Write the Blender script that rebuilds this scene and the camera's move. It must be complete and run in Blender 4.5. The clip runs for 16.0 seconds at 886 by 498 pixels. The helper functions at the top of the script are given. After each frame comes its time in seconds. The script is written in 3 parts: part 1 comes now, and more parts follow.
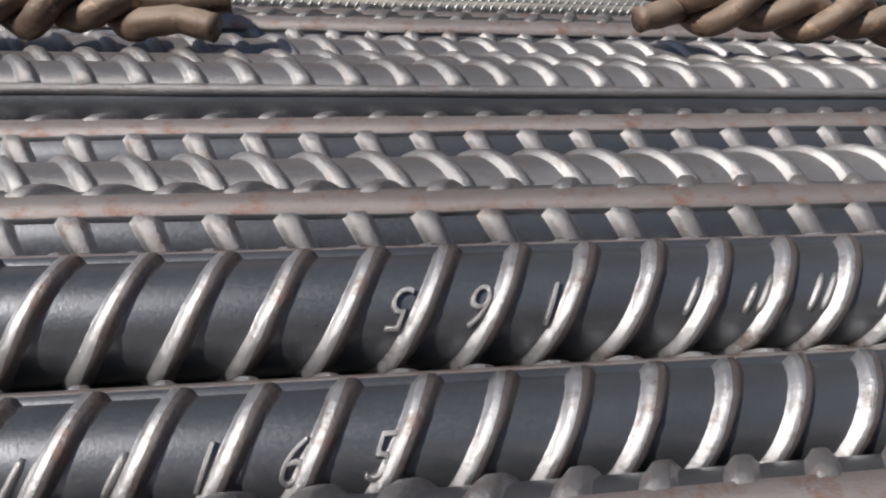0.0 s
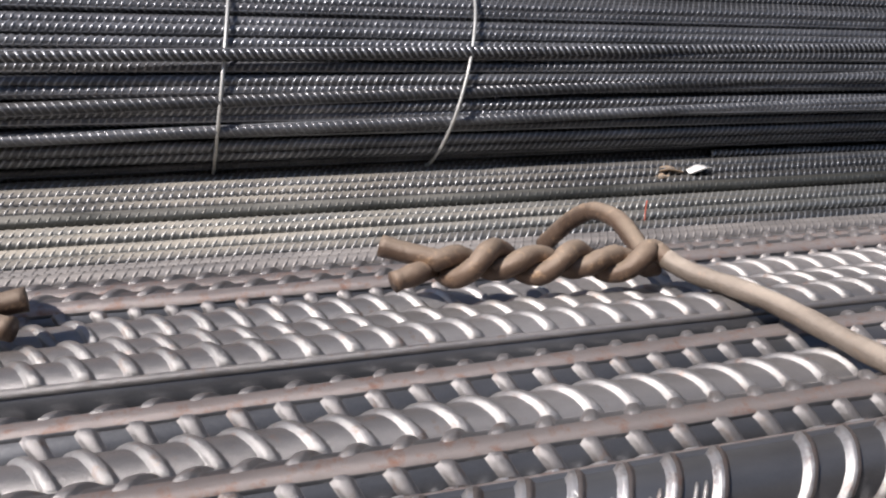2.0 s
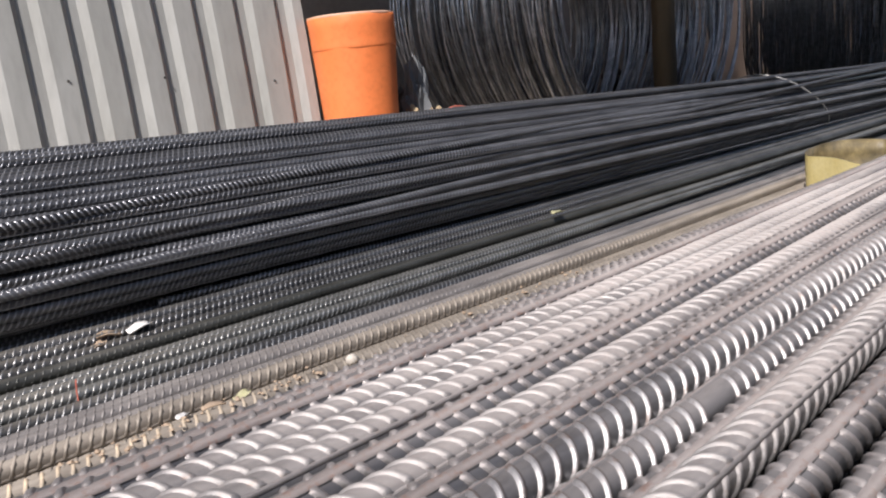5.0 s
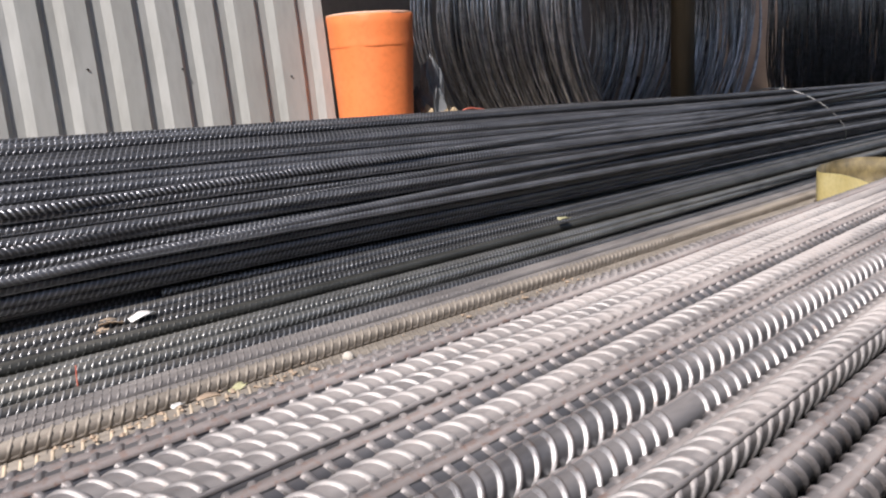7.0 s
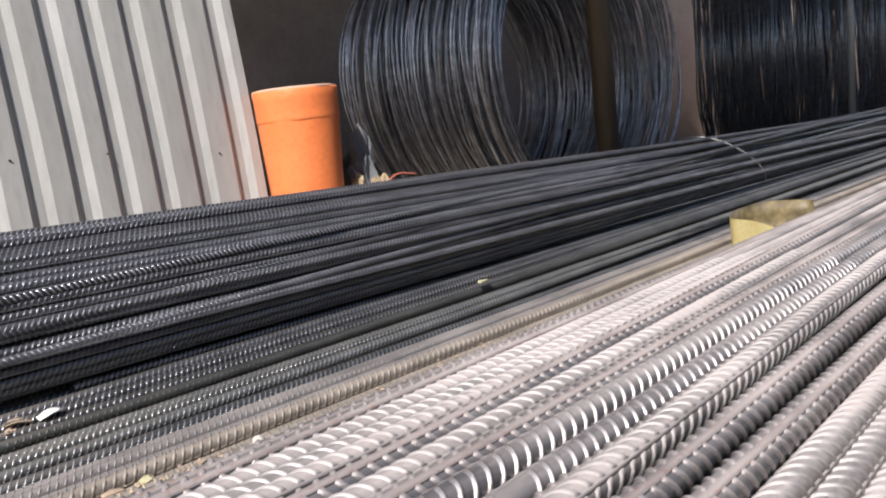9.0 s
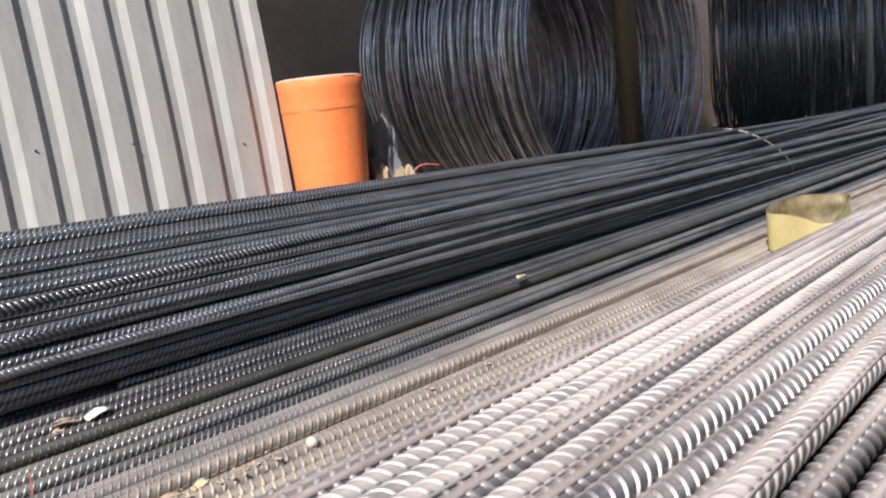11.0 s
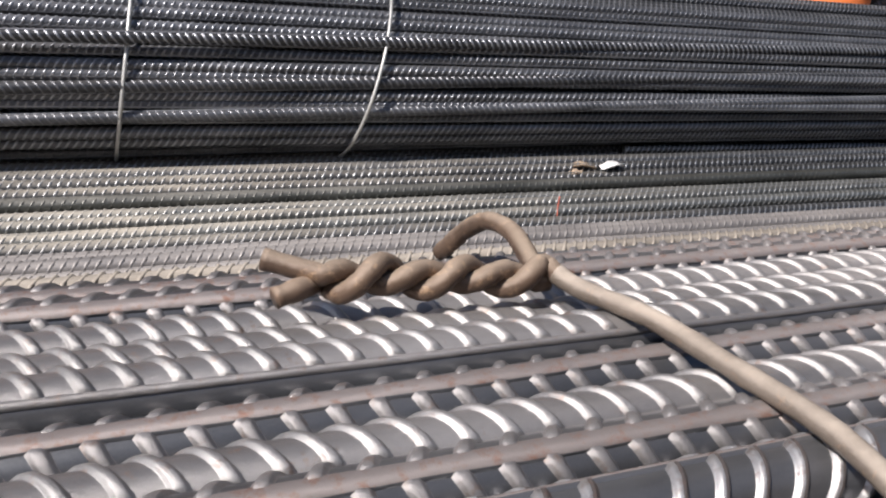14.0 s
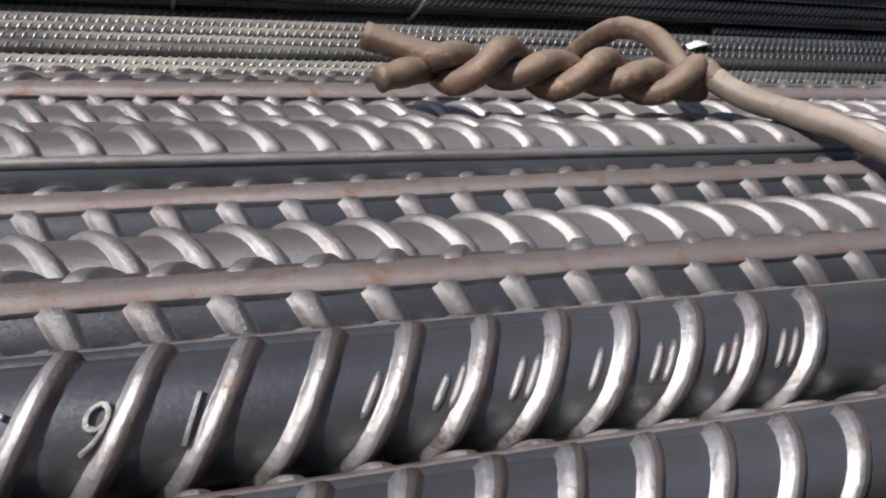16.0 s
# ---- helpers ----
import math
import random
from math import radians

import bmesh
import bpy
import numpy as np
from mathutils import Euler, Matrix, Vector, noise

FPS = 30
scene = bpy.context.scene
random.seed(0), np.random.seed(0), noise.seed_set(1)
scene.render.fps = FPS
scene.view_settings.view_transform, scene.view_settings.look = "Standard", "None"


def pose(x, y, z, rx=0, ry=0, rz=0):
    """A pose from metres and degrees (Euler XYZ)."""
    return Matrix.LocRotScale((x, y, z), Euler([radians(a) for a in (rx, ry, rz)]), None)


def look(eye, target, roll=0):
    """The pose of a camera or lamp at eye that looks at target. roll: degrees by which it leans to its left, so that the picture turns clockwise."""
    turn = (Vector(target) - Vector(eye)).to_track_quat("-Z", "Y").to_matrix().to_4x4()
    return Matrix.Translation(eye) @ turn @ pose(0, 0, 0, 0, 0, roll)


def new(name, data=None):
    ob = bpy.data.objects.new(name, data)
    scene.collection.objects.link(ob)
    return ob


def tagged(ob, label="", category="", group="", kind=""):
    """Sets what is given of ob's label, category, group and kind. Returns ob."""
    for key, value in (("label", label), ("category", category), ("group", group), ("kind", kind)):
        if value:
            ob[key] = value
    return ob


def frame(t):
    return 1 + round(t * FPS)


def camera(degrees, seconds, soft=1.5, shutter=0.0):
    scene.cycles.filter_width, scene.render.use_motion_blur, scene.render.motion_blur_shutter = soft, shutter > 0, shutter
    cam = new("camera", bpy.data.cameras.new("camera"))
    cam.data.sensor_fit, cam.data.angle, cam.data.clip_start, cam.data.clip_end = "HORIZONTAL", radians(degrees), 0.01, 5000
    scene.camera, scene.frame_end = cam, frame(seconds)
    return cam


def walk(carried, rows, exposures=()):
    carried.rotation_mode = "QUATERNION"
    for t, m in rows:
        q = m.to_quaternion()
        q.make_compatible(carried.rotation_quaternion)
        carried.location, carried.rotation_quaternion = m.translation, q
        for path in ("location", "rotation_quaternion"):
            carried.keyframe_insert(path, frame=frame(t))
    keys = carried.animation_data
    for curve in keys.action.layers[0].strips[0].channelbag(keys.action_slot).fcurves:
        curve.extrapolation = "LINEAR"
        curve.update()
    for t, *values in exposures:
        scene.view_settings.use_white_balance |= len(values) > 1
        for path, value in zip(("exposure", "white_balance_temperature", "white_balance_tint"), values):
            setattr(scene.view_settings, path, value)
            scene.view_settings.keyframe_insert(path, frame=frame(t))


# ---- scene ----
cam = camera(55.2, 16.0, 2.1)
PATH = [
    (0, (0.054, 0.034, 0.105), (0.277, 1.762, -0.875), 3.1),
    (0.5, (0.061, 0.029, 0.106), (0.314, 1.757, -0.868), 3.2),
    (1, (0.069, 0.019, 0.108), (0.379, 1.78, -0.788), 3.8),
    (1.5, (0.079, 0.004, 0.12), (0.397, 1.848, -0.587), 2.9),
    (2, (0.099, -0.008, 0.155), (0.577, 1.843, -0.43), 0.1),
    (2.5, (0.131, -0.011, 0.192), (0.948, 1.717, -0.398), -1.1),
    (3, (0.202, -0.005, 0.206), (1.323, 1.555, -0.348), -3.4),
    (3.5, (0.237, -0.016, 0.216), (1.499, 1.443, -0.311), -5.6),
    (4, (0.265, -0.036, 0.228), (1.569, 1.405, -0.244), -6.4),
    (4.5, (0.297, -0.061, 0.233), (1.639, 1.361, -0.187), -5.9),
    (7, (0.316, -0.108, 0.243), (1.641, 1.33, -0.174), -3.3),
    (7.5, (0.301, -0.132, 0.229), (1.542, 1.4, -0.106), -2.0),
    (8, (0.34, -0.195, 0.215), (1.536, 1.379, -0.087), -1.5),
    (8.5, (0.347, -0.199, 0.25), (1.624, 1.306, -0.068), -3.6),
    (9, (0.367, -0.205, 0.278), (1.78, 1.179, -0.023), -6.4),
    (11.5, (0.317, -0.094, 0.306), (1.71, 1.3, -0.032), -6.1),
    (12, (0.298, -0.087, 0.318), (1.659, 1.335, -0.036), -6.1),
    (12.5, (0.287, -0.083, 0.273), (1.636, 1.342, -0.112), -3.6),
    (13, (0.273, -0.117, 0.216), (1.444, 1.449, -0.207), -1.5),
    (13.5, (0.204, -0.076, 0.193), (1.153, 1.622, -0.269), 0.6),
    (14, (0.121, 0.002, 0.166), (0.766, 1.792, -0.452), 2.4),
    (14.5, (0.076, 0.069, 0.136), (0.644, 1.832, -0.617), 3.1),
    (15, (0.081, 0.074, 0.113), (0.557, 1.828, -0.721), 3.5),
    (15.5, (0.094, 0.064, 0.099), (0.591, 1.812, -0.736), 4.8),
    (16, (0.106, 0.058, 0.097), (0.646, 1.797, -0.731), 4.7),
]
walk(cam, [(t, look(eye, target, roll)) for t, eye, target, roll in PATH],
     [(0.0, 0.03, 6160, 9), (1.0, 0.12, 6200, 10), (2.0, 0.30, 6260, 13), (3.5, 0.30, 6300, 14), (9.0, 0.49, 6270, 14), (12.5, 0.70, 6270, 14), (13.5, 0.54, 6270, 13), (15.0, 0.16, 6200, 12), (16.0, 0.04, 6190, 12)])

# ---------------- light ----------------
SUN_FROM = Vector((-0.62, -0.29, 0.74)).normalized()
world = bpy.data.worlds.new("world")
scene.world = world
world.use_nodes = True
wn = world.node_tree
sky = wn.nodes.new("ShaderNodeTexSky")
sky.sky_type = "NISHITA"
sky.sun_disc = False
sky.sun_elevation = math.asin(SUN_FROM.z)
sky.sun_rotation = math.atan2(SUN_FROM.x, SUN_FROM.y)
wn.nodes["Background"].inputs[1].default_value = 0.07
wn.links.new(sky.outputs[0], wn.nodes["Background"].inputs[0])
sun = new("sun", bpy.data.lights.new("sun", "SUN"))
sun.data.energy, sun.data.angle, sun.data.color = 5.0, radians(0.6), (1.0, 0.93, 0.85)
sun.matrix_world = look(SUN_FROM * 10, (0, 0, 0))


# ---------------- materials ----------------
def nodes_of(name):
    m = bpy.data.materials.new(name)
    m.use_nodes = True
    t = m.node_tree
    return m, t, t.nodes["Principled BSDF"]


def node(t, kind, **sets):
    n = t.nodes.new(kind)
    for k, v in sets.items():
        n.inputs[k].default_value = v
    return n


def ramp(t, src, stops):
    r = t.nodes.new("ShaderNodeValToRGB")
    e = r.color_ramp.elements
    e[0].position, e[0].color = stops[0][0], (*stops[0][1], 1)
    e[1].position, e[1].color = stops[-1][0], (*stops[-1][1], 1)
    for p, c in stops[1:-1]:
        x = e.new(p)
        x.color = (*c, 1)
    t.links.new(src, r.inputs[0])
    return r.outputs[0]


def mixed(t, fac, a, b):
    n = t.nodes.new("ShaderNodeMix")
    n.data_type = "RGBA"
    for i, v in ((0, fac), (6, a), (7, b)):
        if isinstance(v, (int, float)):
            n.inputs[i].default_value = v
        elif isinstance(v, tuple):
            n.inputs[i].default_value = (*v, 1)
        else:
            t.links.new(v, n.inputs[i])
    return n.outputs[2]


def maths(t, op, a, b):
    n = t.nodes.new("ShaderNodeMath")
    n.operation = op
    n.use_clamp = True
    for i, v in ((0, a), (1, b)):
        if isinstance(v, (int, float)):
            n.inputs[i].default_value = v
        else:
            t.links.new(v, n.inputs[i])
    return n.outputs[0]


def noise_of(t, scale, detail=4.0, rough=0.6, stretch=None, vec="Object"):
    c = t.nodes.new("ShaderNodeTexCoord")
    n = node(t, "ShaderNodeTexNoise", Scale=scale, Detail=detail, Roughness=rough)
    src = c.outputs[vec]
    if stretch:
        m = t.nodes.new("ShaderNodeMapping")
        m.inputs["Scale"].default_value = stretch
        t.links.new(src, m.inputs[0])
        src = m.outputs[0]
    t.links.new(src, n.inputs["Vector"])
    return n.outputs["Fac"]


def bumped(t, bsdf, height, strength, distance):
    b = node(t, "ShaderNodeBump", Strength=strength, Distance=distance)
    t.links.new(height, b.inputs["Height"])
    t.links.new(b.outputs[0], bsdf.inputs["Normal"])


def steel(name, dark, light, rust, rust_share, dust, dust_share, metal, rough, grain=900, pit=0.30, far_dust_lift=0.8, near_dust_lift=0.12, vary=0.12):
    """Rolled steel: mill scale, patches of rust, dust on what faces up, which also paints those tops lighter."""
    m, t, b = nodes_of(name)
    fine = noise_of(t, grain, 5, 0.7)
    broad = noise_of(t, 22, 4, 0.6, (0.35, 1, 1))
    base = mixed(t, ramp(t, broad, [(0.35, (0, 0, 0)), (0.7, (1, 1, 1))]), dark, light)
    info = t.nodes.new("ShaderNodeObjectInfo")
    own = node(t, "ShaderNodeHueSaturation")
    shade = node(t, "ShaderNodeMapRange")
    shade.inputs[3].default_value, shade.inputs[4].default_value = 1.0 - vary, 1.0 + vary
    t.links.new(info.outputs["Random"], shade.inputs[0])
    t.links.new(shade.outputs[0], own.inputs["Value"])
    t.links.new(base, own.inputs["Color"])
    base = own.outputs[0]
    spots = noise_of(t, 120, 6, 0.72)
    base = mixed(t, ramp(t, spots, [(0.72 - rust_share, (0, 0, 0)), (0.80 - rust_share * 0.6, (1, 1, 1))]), base, rust)
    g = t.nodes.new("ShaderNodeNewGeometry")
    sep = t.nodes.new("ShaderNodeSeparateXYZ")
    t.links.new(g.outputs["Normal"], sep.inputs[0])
    # Facing-up mask: a dust film, with the lit tone of tops painted in.
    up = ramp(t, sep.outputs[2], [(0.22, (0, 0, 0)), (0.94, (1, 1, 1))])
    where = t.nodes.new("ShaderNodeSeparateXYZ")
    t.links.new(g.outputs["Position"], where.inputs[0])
    # Dust by x; its colour also carries brightness that changes along the bars.
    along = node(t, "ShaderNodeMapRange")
    for k, v in ((1, 0.15), (2, 1.1), (3, near_dust_lift), (4, far_dust_lift)):
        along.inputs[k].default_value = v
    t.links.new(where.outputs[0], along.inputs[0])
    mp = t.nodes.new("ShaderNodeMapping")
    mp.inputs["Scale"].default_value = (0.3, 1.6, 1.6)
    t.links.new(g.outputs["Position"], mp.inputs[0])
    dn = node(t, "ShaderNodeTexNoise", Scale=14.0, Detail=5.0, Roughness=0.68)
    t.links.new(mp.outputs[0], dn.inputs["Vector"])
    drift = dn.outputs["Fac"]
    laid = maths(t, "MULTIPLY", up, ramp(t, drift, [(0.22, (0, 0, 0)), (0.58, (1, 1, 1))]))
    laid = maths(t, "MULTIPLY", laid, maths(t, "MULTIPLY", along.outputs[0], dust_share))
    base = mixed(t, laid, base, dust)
    base = mixed(t, ramp(t, fine, [(0.25, (0, 0, 0)), (0.75, (0.14, 0.14, 0.14))]), base, tuple(min(1, c * 1.9) for c in light))
    t.links.new(base, b.inputs["Base Color"])
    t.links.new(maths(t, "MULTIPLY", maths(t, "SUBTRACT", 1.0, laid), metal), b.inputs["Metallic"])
    gloss = ramp(t, fine, [(0.2, (rough - 0.1,) * 3), (0.8, (rough + 0.14,) * 3)])
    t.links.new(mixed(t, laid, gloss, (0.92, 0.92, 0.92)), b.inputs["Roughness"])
    bumped(t, b, fine, pit, 0.0004)
    return m


def plain(name, a, b_, scale=8.0, rough=0.6, metal=0.0, bump=0.2, dist=0.003, stretch=None):
    m, t, b = nodes_of(name)
    n1 = noise_of(t, scale, 6, 0.65, stretch)
    n2 = noise_of(t, scale * 12, 4, 0.6, stretch)
    c = mixed(t, ramp(t, n1, [(0.3, (0, 0, 0)), (0.7, (1, 1, 1))]), a, b_)
    c = mixed(t, ramp(t, n2, [(0.45, (0, 0, 0)), (0.8, (0.35, 0.35, 0.35))]), c, tuple(x * 0.6 for x in a))
    t.links.new(c, b.inputs["Base Color"])
    b.inputs["Roughness"].default_value, b.inputs["Metallic"].default_value = rough, metal
    bumped(t, b, n2, bump, dist)
    return m


SCALE_RUST = (0.20, 0.135, 0.105)
DUST = (0.44, 0.397, 0.372)
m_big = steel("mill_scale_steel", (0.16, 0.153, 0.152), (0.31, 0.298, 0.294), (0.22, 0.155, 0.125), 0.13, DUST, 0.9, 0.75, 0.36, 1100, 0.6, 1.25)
# Blue mill scale; shade of seam windows and undersides put into its colour.
m_core = steel("shaded_blue_scale_steel", (0.072, 0.074, 0.080), (0.158, 0.162, 0.171), SCALE_RUST, 0.0, DUST, 0.30, 0.75, 0.33, 1100, 0.2, 2.4)
# Worn ribs, coloured lighter to carry the sun on their flanks.
m_rib = steel("sunlit_worn_rib_steel", (0.23, 0.223, 0.220), (0.42, 0.407, 0.398), (0.24, 0.165, 0.13), 0.16, DUST, 0.6, 0.8, 0.37, 1100, 0.8, 1.6)
# Left flanks of the lettered ribs, the sun on them put into the colour.
m_flank = steel("sunlit_worn_steel", (0.30, 0.296, 0.298), (0.52, 0.512, 0.506), (0.21, 0.15, 0.122), 0.20, DUST, 0.3, 0.82, 0.33, 700, 1.0, 1.2)
# Rust-brown crest, carried over the right flank to paint its shade.
m_edge = steel("rust_and_shade_steel", (0.088, 0.073, 0.068), (0.190, 0.164, 0.154), (0.17, 0.095, 0.068), 0.18, DUST, 0.4, 0.6, 0.40, 700, 1.0, 1.2)
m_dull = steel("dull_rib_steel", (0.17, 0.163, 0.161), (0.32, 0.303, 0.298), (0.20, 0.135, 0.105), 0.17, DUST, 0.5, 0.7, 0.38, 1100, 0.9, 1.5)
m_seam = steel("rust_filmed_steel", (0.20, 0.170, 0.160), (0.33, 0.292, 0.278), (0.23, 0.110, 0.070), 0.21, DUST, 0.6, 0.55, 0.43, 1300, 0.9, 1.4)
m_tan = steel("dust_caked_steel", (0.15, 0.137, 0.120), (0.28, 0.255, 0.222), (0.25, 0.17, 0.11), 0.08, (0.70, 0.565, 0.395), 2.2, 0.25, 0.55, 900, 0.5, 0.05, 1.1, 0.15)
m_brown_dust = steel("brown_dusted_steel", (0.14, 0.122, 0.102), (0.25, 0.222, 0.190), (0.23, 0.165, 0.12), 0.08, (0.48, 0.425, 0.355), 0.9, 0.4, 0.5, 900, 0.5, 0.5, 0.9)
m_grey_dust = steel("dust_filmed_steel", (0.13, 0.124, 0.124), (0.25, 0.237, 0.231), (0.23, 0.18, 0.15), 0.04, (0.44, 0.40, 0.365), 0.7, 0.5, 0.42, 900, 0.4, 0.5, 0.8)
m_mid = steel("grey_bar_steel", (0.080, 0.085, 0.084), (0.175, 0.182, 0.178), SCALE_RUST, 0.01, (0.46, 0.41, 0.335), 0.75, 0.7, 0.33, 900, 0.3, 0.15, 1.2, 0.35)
# Rib steels coloured lighter than their bars, painting in the glints.
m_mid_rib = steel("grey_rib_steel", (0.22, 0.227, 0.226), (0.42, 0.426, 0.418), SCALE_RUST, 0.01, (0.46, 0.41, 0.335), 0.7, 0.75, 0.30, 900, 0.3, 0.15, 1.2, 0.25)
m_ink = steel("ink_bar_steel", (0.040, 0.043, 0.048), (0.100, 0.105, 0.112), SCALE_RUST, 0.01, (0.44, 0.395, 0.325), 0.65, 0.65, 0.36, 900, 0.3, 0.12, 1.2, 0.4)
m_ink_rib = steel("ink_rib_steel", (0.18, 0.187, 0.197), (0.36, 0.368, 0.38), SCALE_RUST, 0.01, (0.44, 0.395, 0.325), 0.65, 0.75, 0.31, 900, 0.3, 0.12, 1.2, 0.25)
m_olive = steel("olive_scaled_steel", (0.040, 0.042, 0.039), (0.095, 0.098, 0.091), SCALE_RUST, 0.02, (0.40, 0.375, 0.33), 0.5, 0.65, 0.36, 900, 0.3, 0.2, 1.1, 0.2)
# Dust colour here paints the bundle's near end brighter, its far end not.
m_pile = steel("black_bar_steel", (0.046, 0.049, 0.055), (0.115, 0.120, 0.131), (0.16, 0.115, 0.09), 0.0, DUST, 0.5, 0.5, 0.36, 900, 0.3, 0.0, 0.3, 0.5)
# Lighter rib colour again, for painted glints on the bundle.
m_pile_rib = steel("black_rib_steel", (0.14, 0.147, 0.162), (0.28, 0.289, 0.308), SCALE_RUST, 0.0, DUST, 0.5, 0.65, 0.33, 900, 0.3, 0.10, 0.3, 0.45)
# Dust on the wire also paints in its cream lit tops.
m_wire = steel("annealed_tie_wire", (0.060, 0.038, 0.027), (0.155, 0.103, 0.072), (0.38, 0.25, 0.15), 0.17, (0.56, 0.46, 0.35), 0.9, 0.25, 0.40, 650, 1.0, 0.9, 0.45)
# Same wire, given paler colours along the tail.
m_tail = steel("pale_tail_wire", (0.11, 0.086, 0.068), (0.27, 0.225, 0.185), (0.30, 0.20, 0.13), 0.14, (0.56, 0.48, 0.395), 0.75, 0.3, 0.42, 650, 1.0, 0.9, 0.9)
m_tie = plain("galvanised_wire", (0.45, 0.45, 0.43), (0.6, 0.6, 0.58), 60, 0.45, 0.5)
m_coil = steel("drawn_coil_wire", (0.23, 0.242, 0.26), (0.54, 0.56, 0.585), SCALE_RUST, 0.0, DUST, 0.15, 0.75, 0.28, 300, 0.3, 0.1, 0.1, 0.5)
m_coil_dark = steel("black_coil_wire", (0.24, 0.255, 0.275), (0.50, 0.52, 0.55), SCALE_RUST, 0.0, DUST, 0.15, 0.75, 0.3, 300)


# ---------------- mesh helpers ----------------
def mesh_of(name, verts, faces, mats, index=None, smooth=True):
    me = bpy.data.meshes.new(name)
    me.from_pydata([tuple(v) for v in verts], [], faces)
    for m in mats:
        me.materials.append(m)
    if index is not None:
        me.polygons.foreach_set("material_index", index)
    me.polygons.foreach_set("use_smooth", [smooth] * len(me.polygons))
    me.update()
    return me


def part(name, bm, material, parent=None, label=""):
    me = bpy.data.meshes.new(name)
    bm.to_mesh(me)
    bm.free()
    me.materials.append(material)
    me.polygons.foreach_set("use_smooth", [len(p.vertices) == 4 for p in me.polygons])
    ob = new(name, me)
    ob.parent = parent
    return tagged(ob, label)


def holder(name, at=(0, 0, 0)):
    ob = new(name)
    ob.location = at
    return ob


def tube(path, radius, sides=8, closed=False, caps=True):
    """Verts and faces of a tube along points; radius a number or one per point."""
    pts = [Vector(p) for p in path]
    n = len(pts)
    verts, faces = [], []
    normal = None
    for i, p in enumerate(pts):
        a = pts[(i - 1) % n] if (closed or i) else p
        b = pts[(i + 1) % n] if (closed or i < n - 1) else p
        d = (b - a).normalized()
        if normal is None:
            normal = d.orthogonal().normalized()
        normal = (normal - d * normal.dot(d)).normalized()
        side = d.cross(normal)
        r = radius[i] if isinstance(radius, (list, tuple)) else radius
        for k in range(sides):
            w = 2 * math.pi * k / sides
            verts.append(p + (normal * math.cos(w) + side * math.sin(w)) * r)
    for i in range(n if closed else n - 1):
        j = (i + 1) % n
        for k in range(sides):
            l = (k + 1) % sides
            faces.append((i * sides + k, i * sides + l, j * sides + l, j * sides + k))
    if caps and not closed:
        faces.append(tuple(range(sides))[::-1])
        faces.append(tuple((n - 1) * sides + k for k in range(sides)))
    return verts, faces


def curve_pts(ctrl, steps=8):
    """A Catmull-Rom curve through the control points."""
    c = [Vector(p) for p in ctrl]
    c = [c[0] * 2 - c[1]] + c + [c[-1] * 2 - c[-2]]
    out = []
    for i in range(1, len(c) - 2):
        for s in range(steps):
            u = s / steps
            out.append(0.5 * (2 * c[i] + (c[i + 1] - c[i - 1]) * u + (2 * c[i - 1] - 5 * c[i] + 4 * c[i + 1] - c[i + 2]) * u * u
                              + (3 * c[i] - c[i - 1] - 3 * c[i + 1] + c[i + 2]) * u ** 3))
    out.append(c[-2])
    return out


def solid(name, verts, faces, material, parent=None, label="", smooth=True):
    ob = new(name, mesh_of(name, verts, faces, [material], None, smooth))
    ob.parent = parent
    return tagged(ob, label)


def box_bm(lo, hi, bevel=0.0):
    bm = bmesh.new()
    bmesh.ops.create_cube(bm, size=1)
    for v in bm.verts:
        v.co = Vector([lo[i] + (v.co[i] + 0.5) * (hi[i] - lo[i]) for i in range(3)])
    if bevel:
        bmesh.ops.bevel(bm, geom=bm.edges[:], offset=bevel, segments=2, affect="EDGES")
    return bm


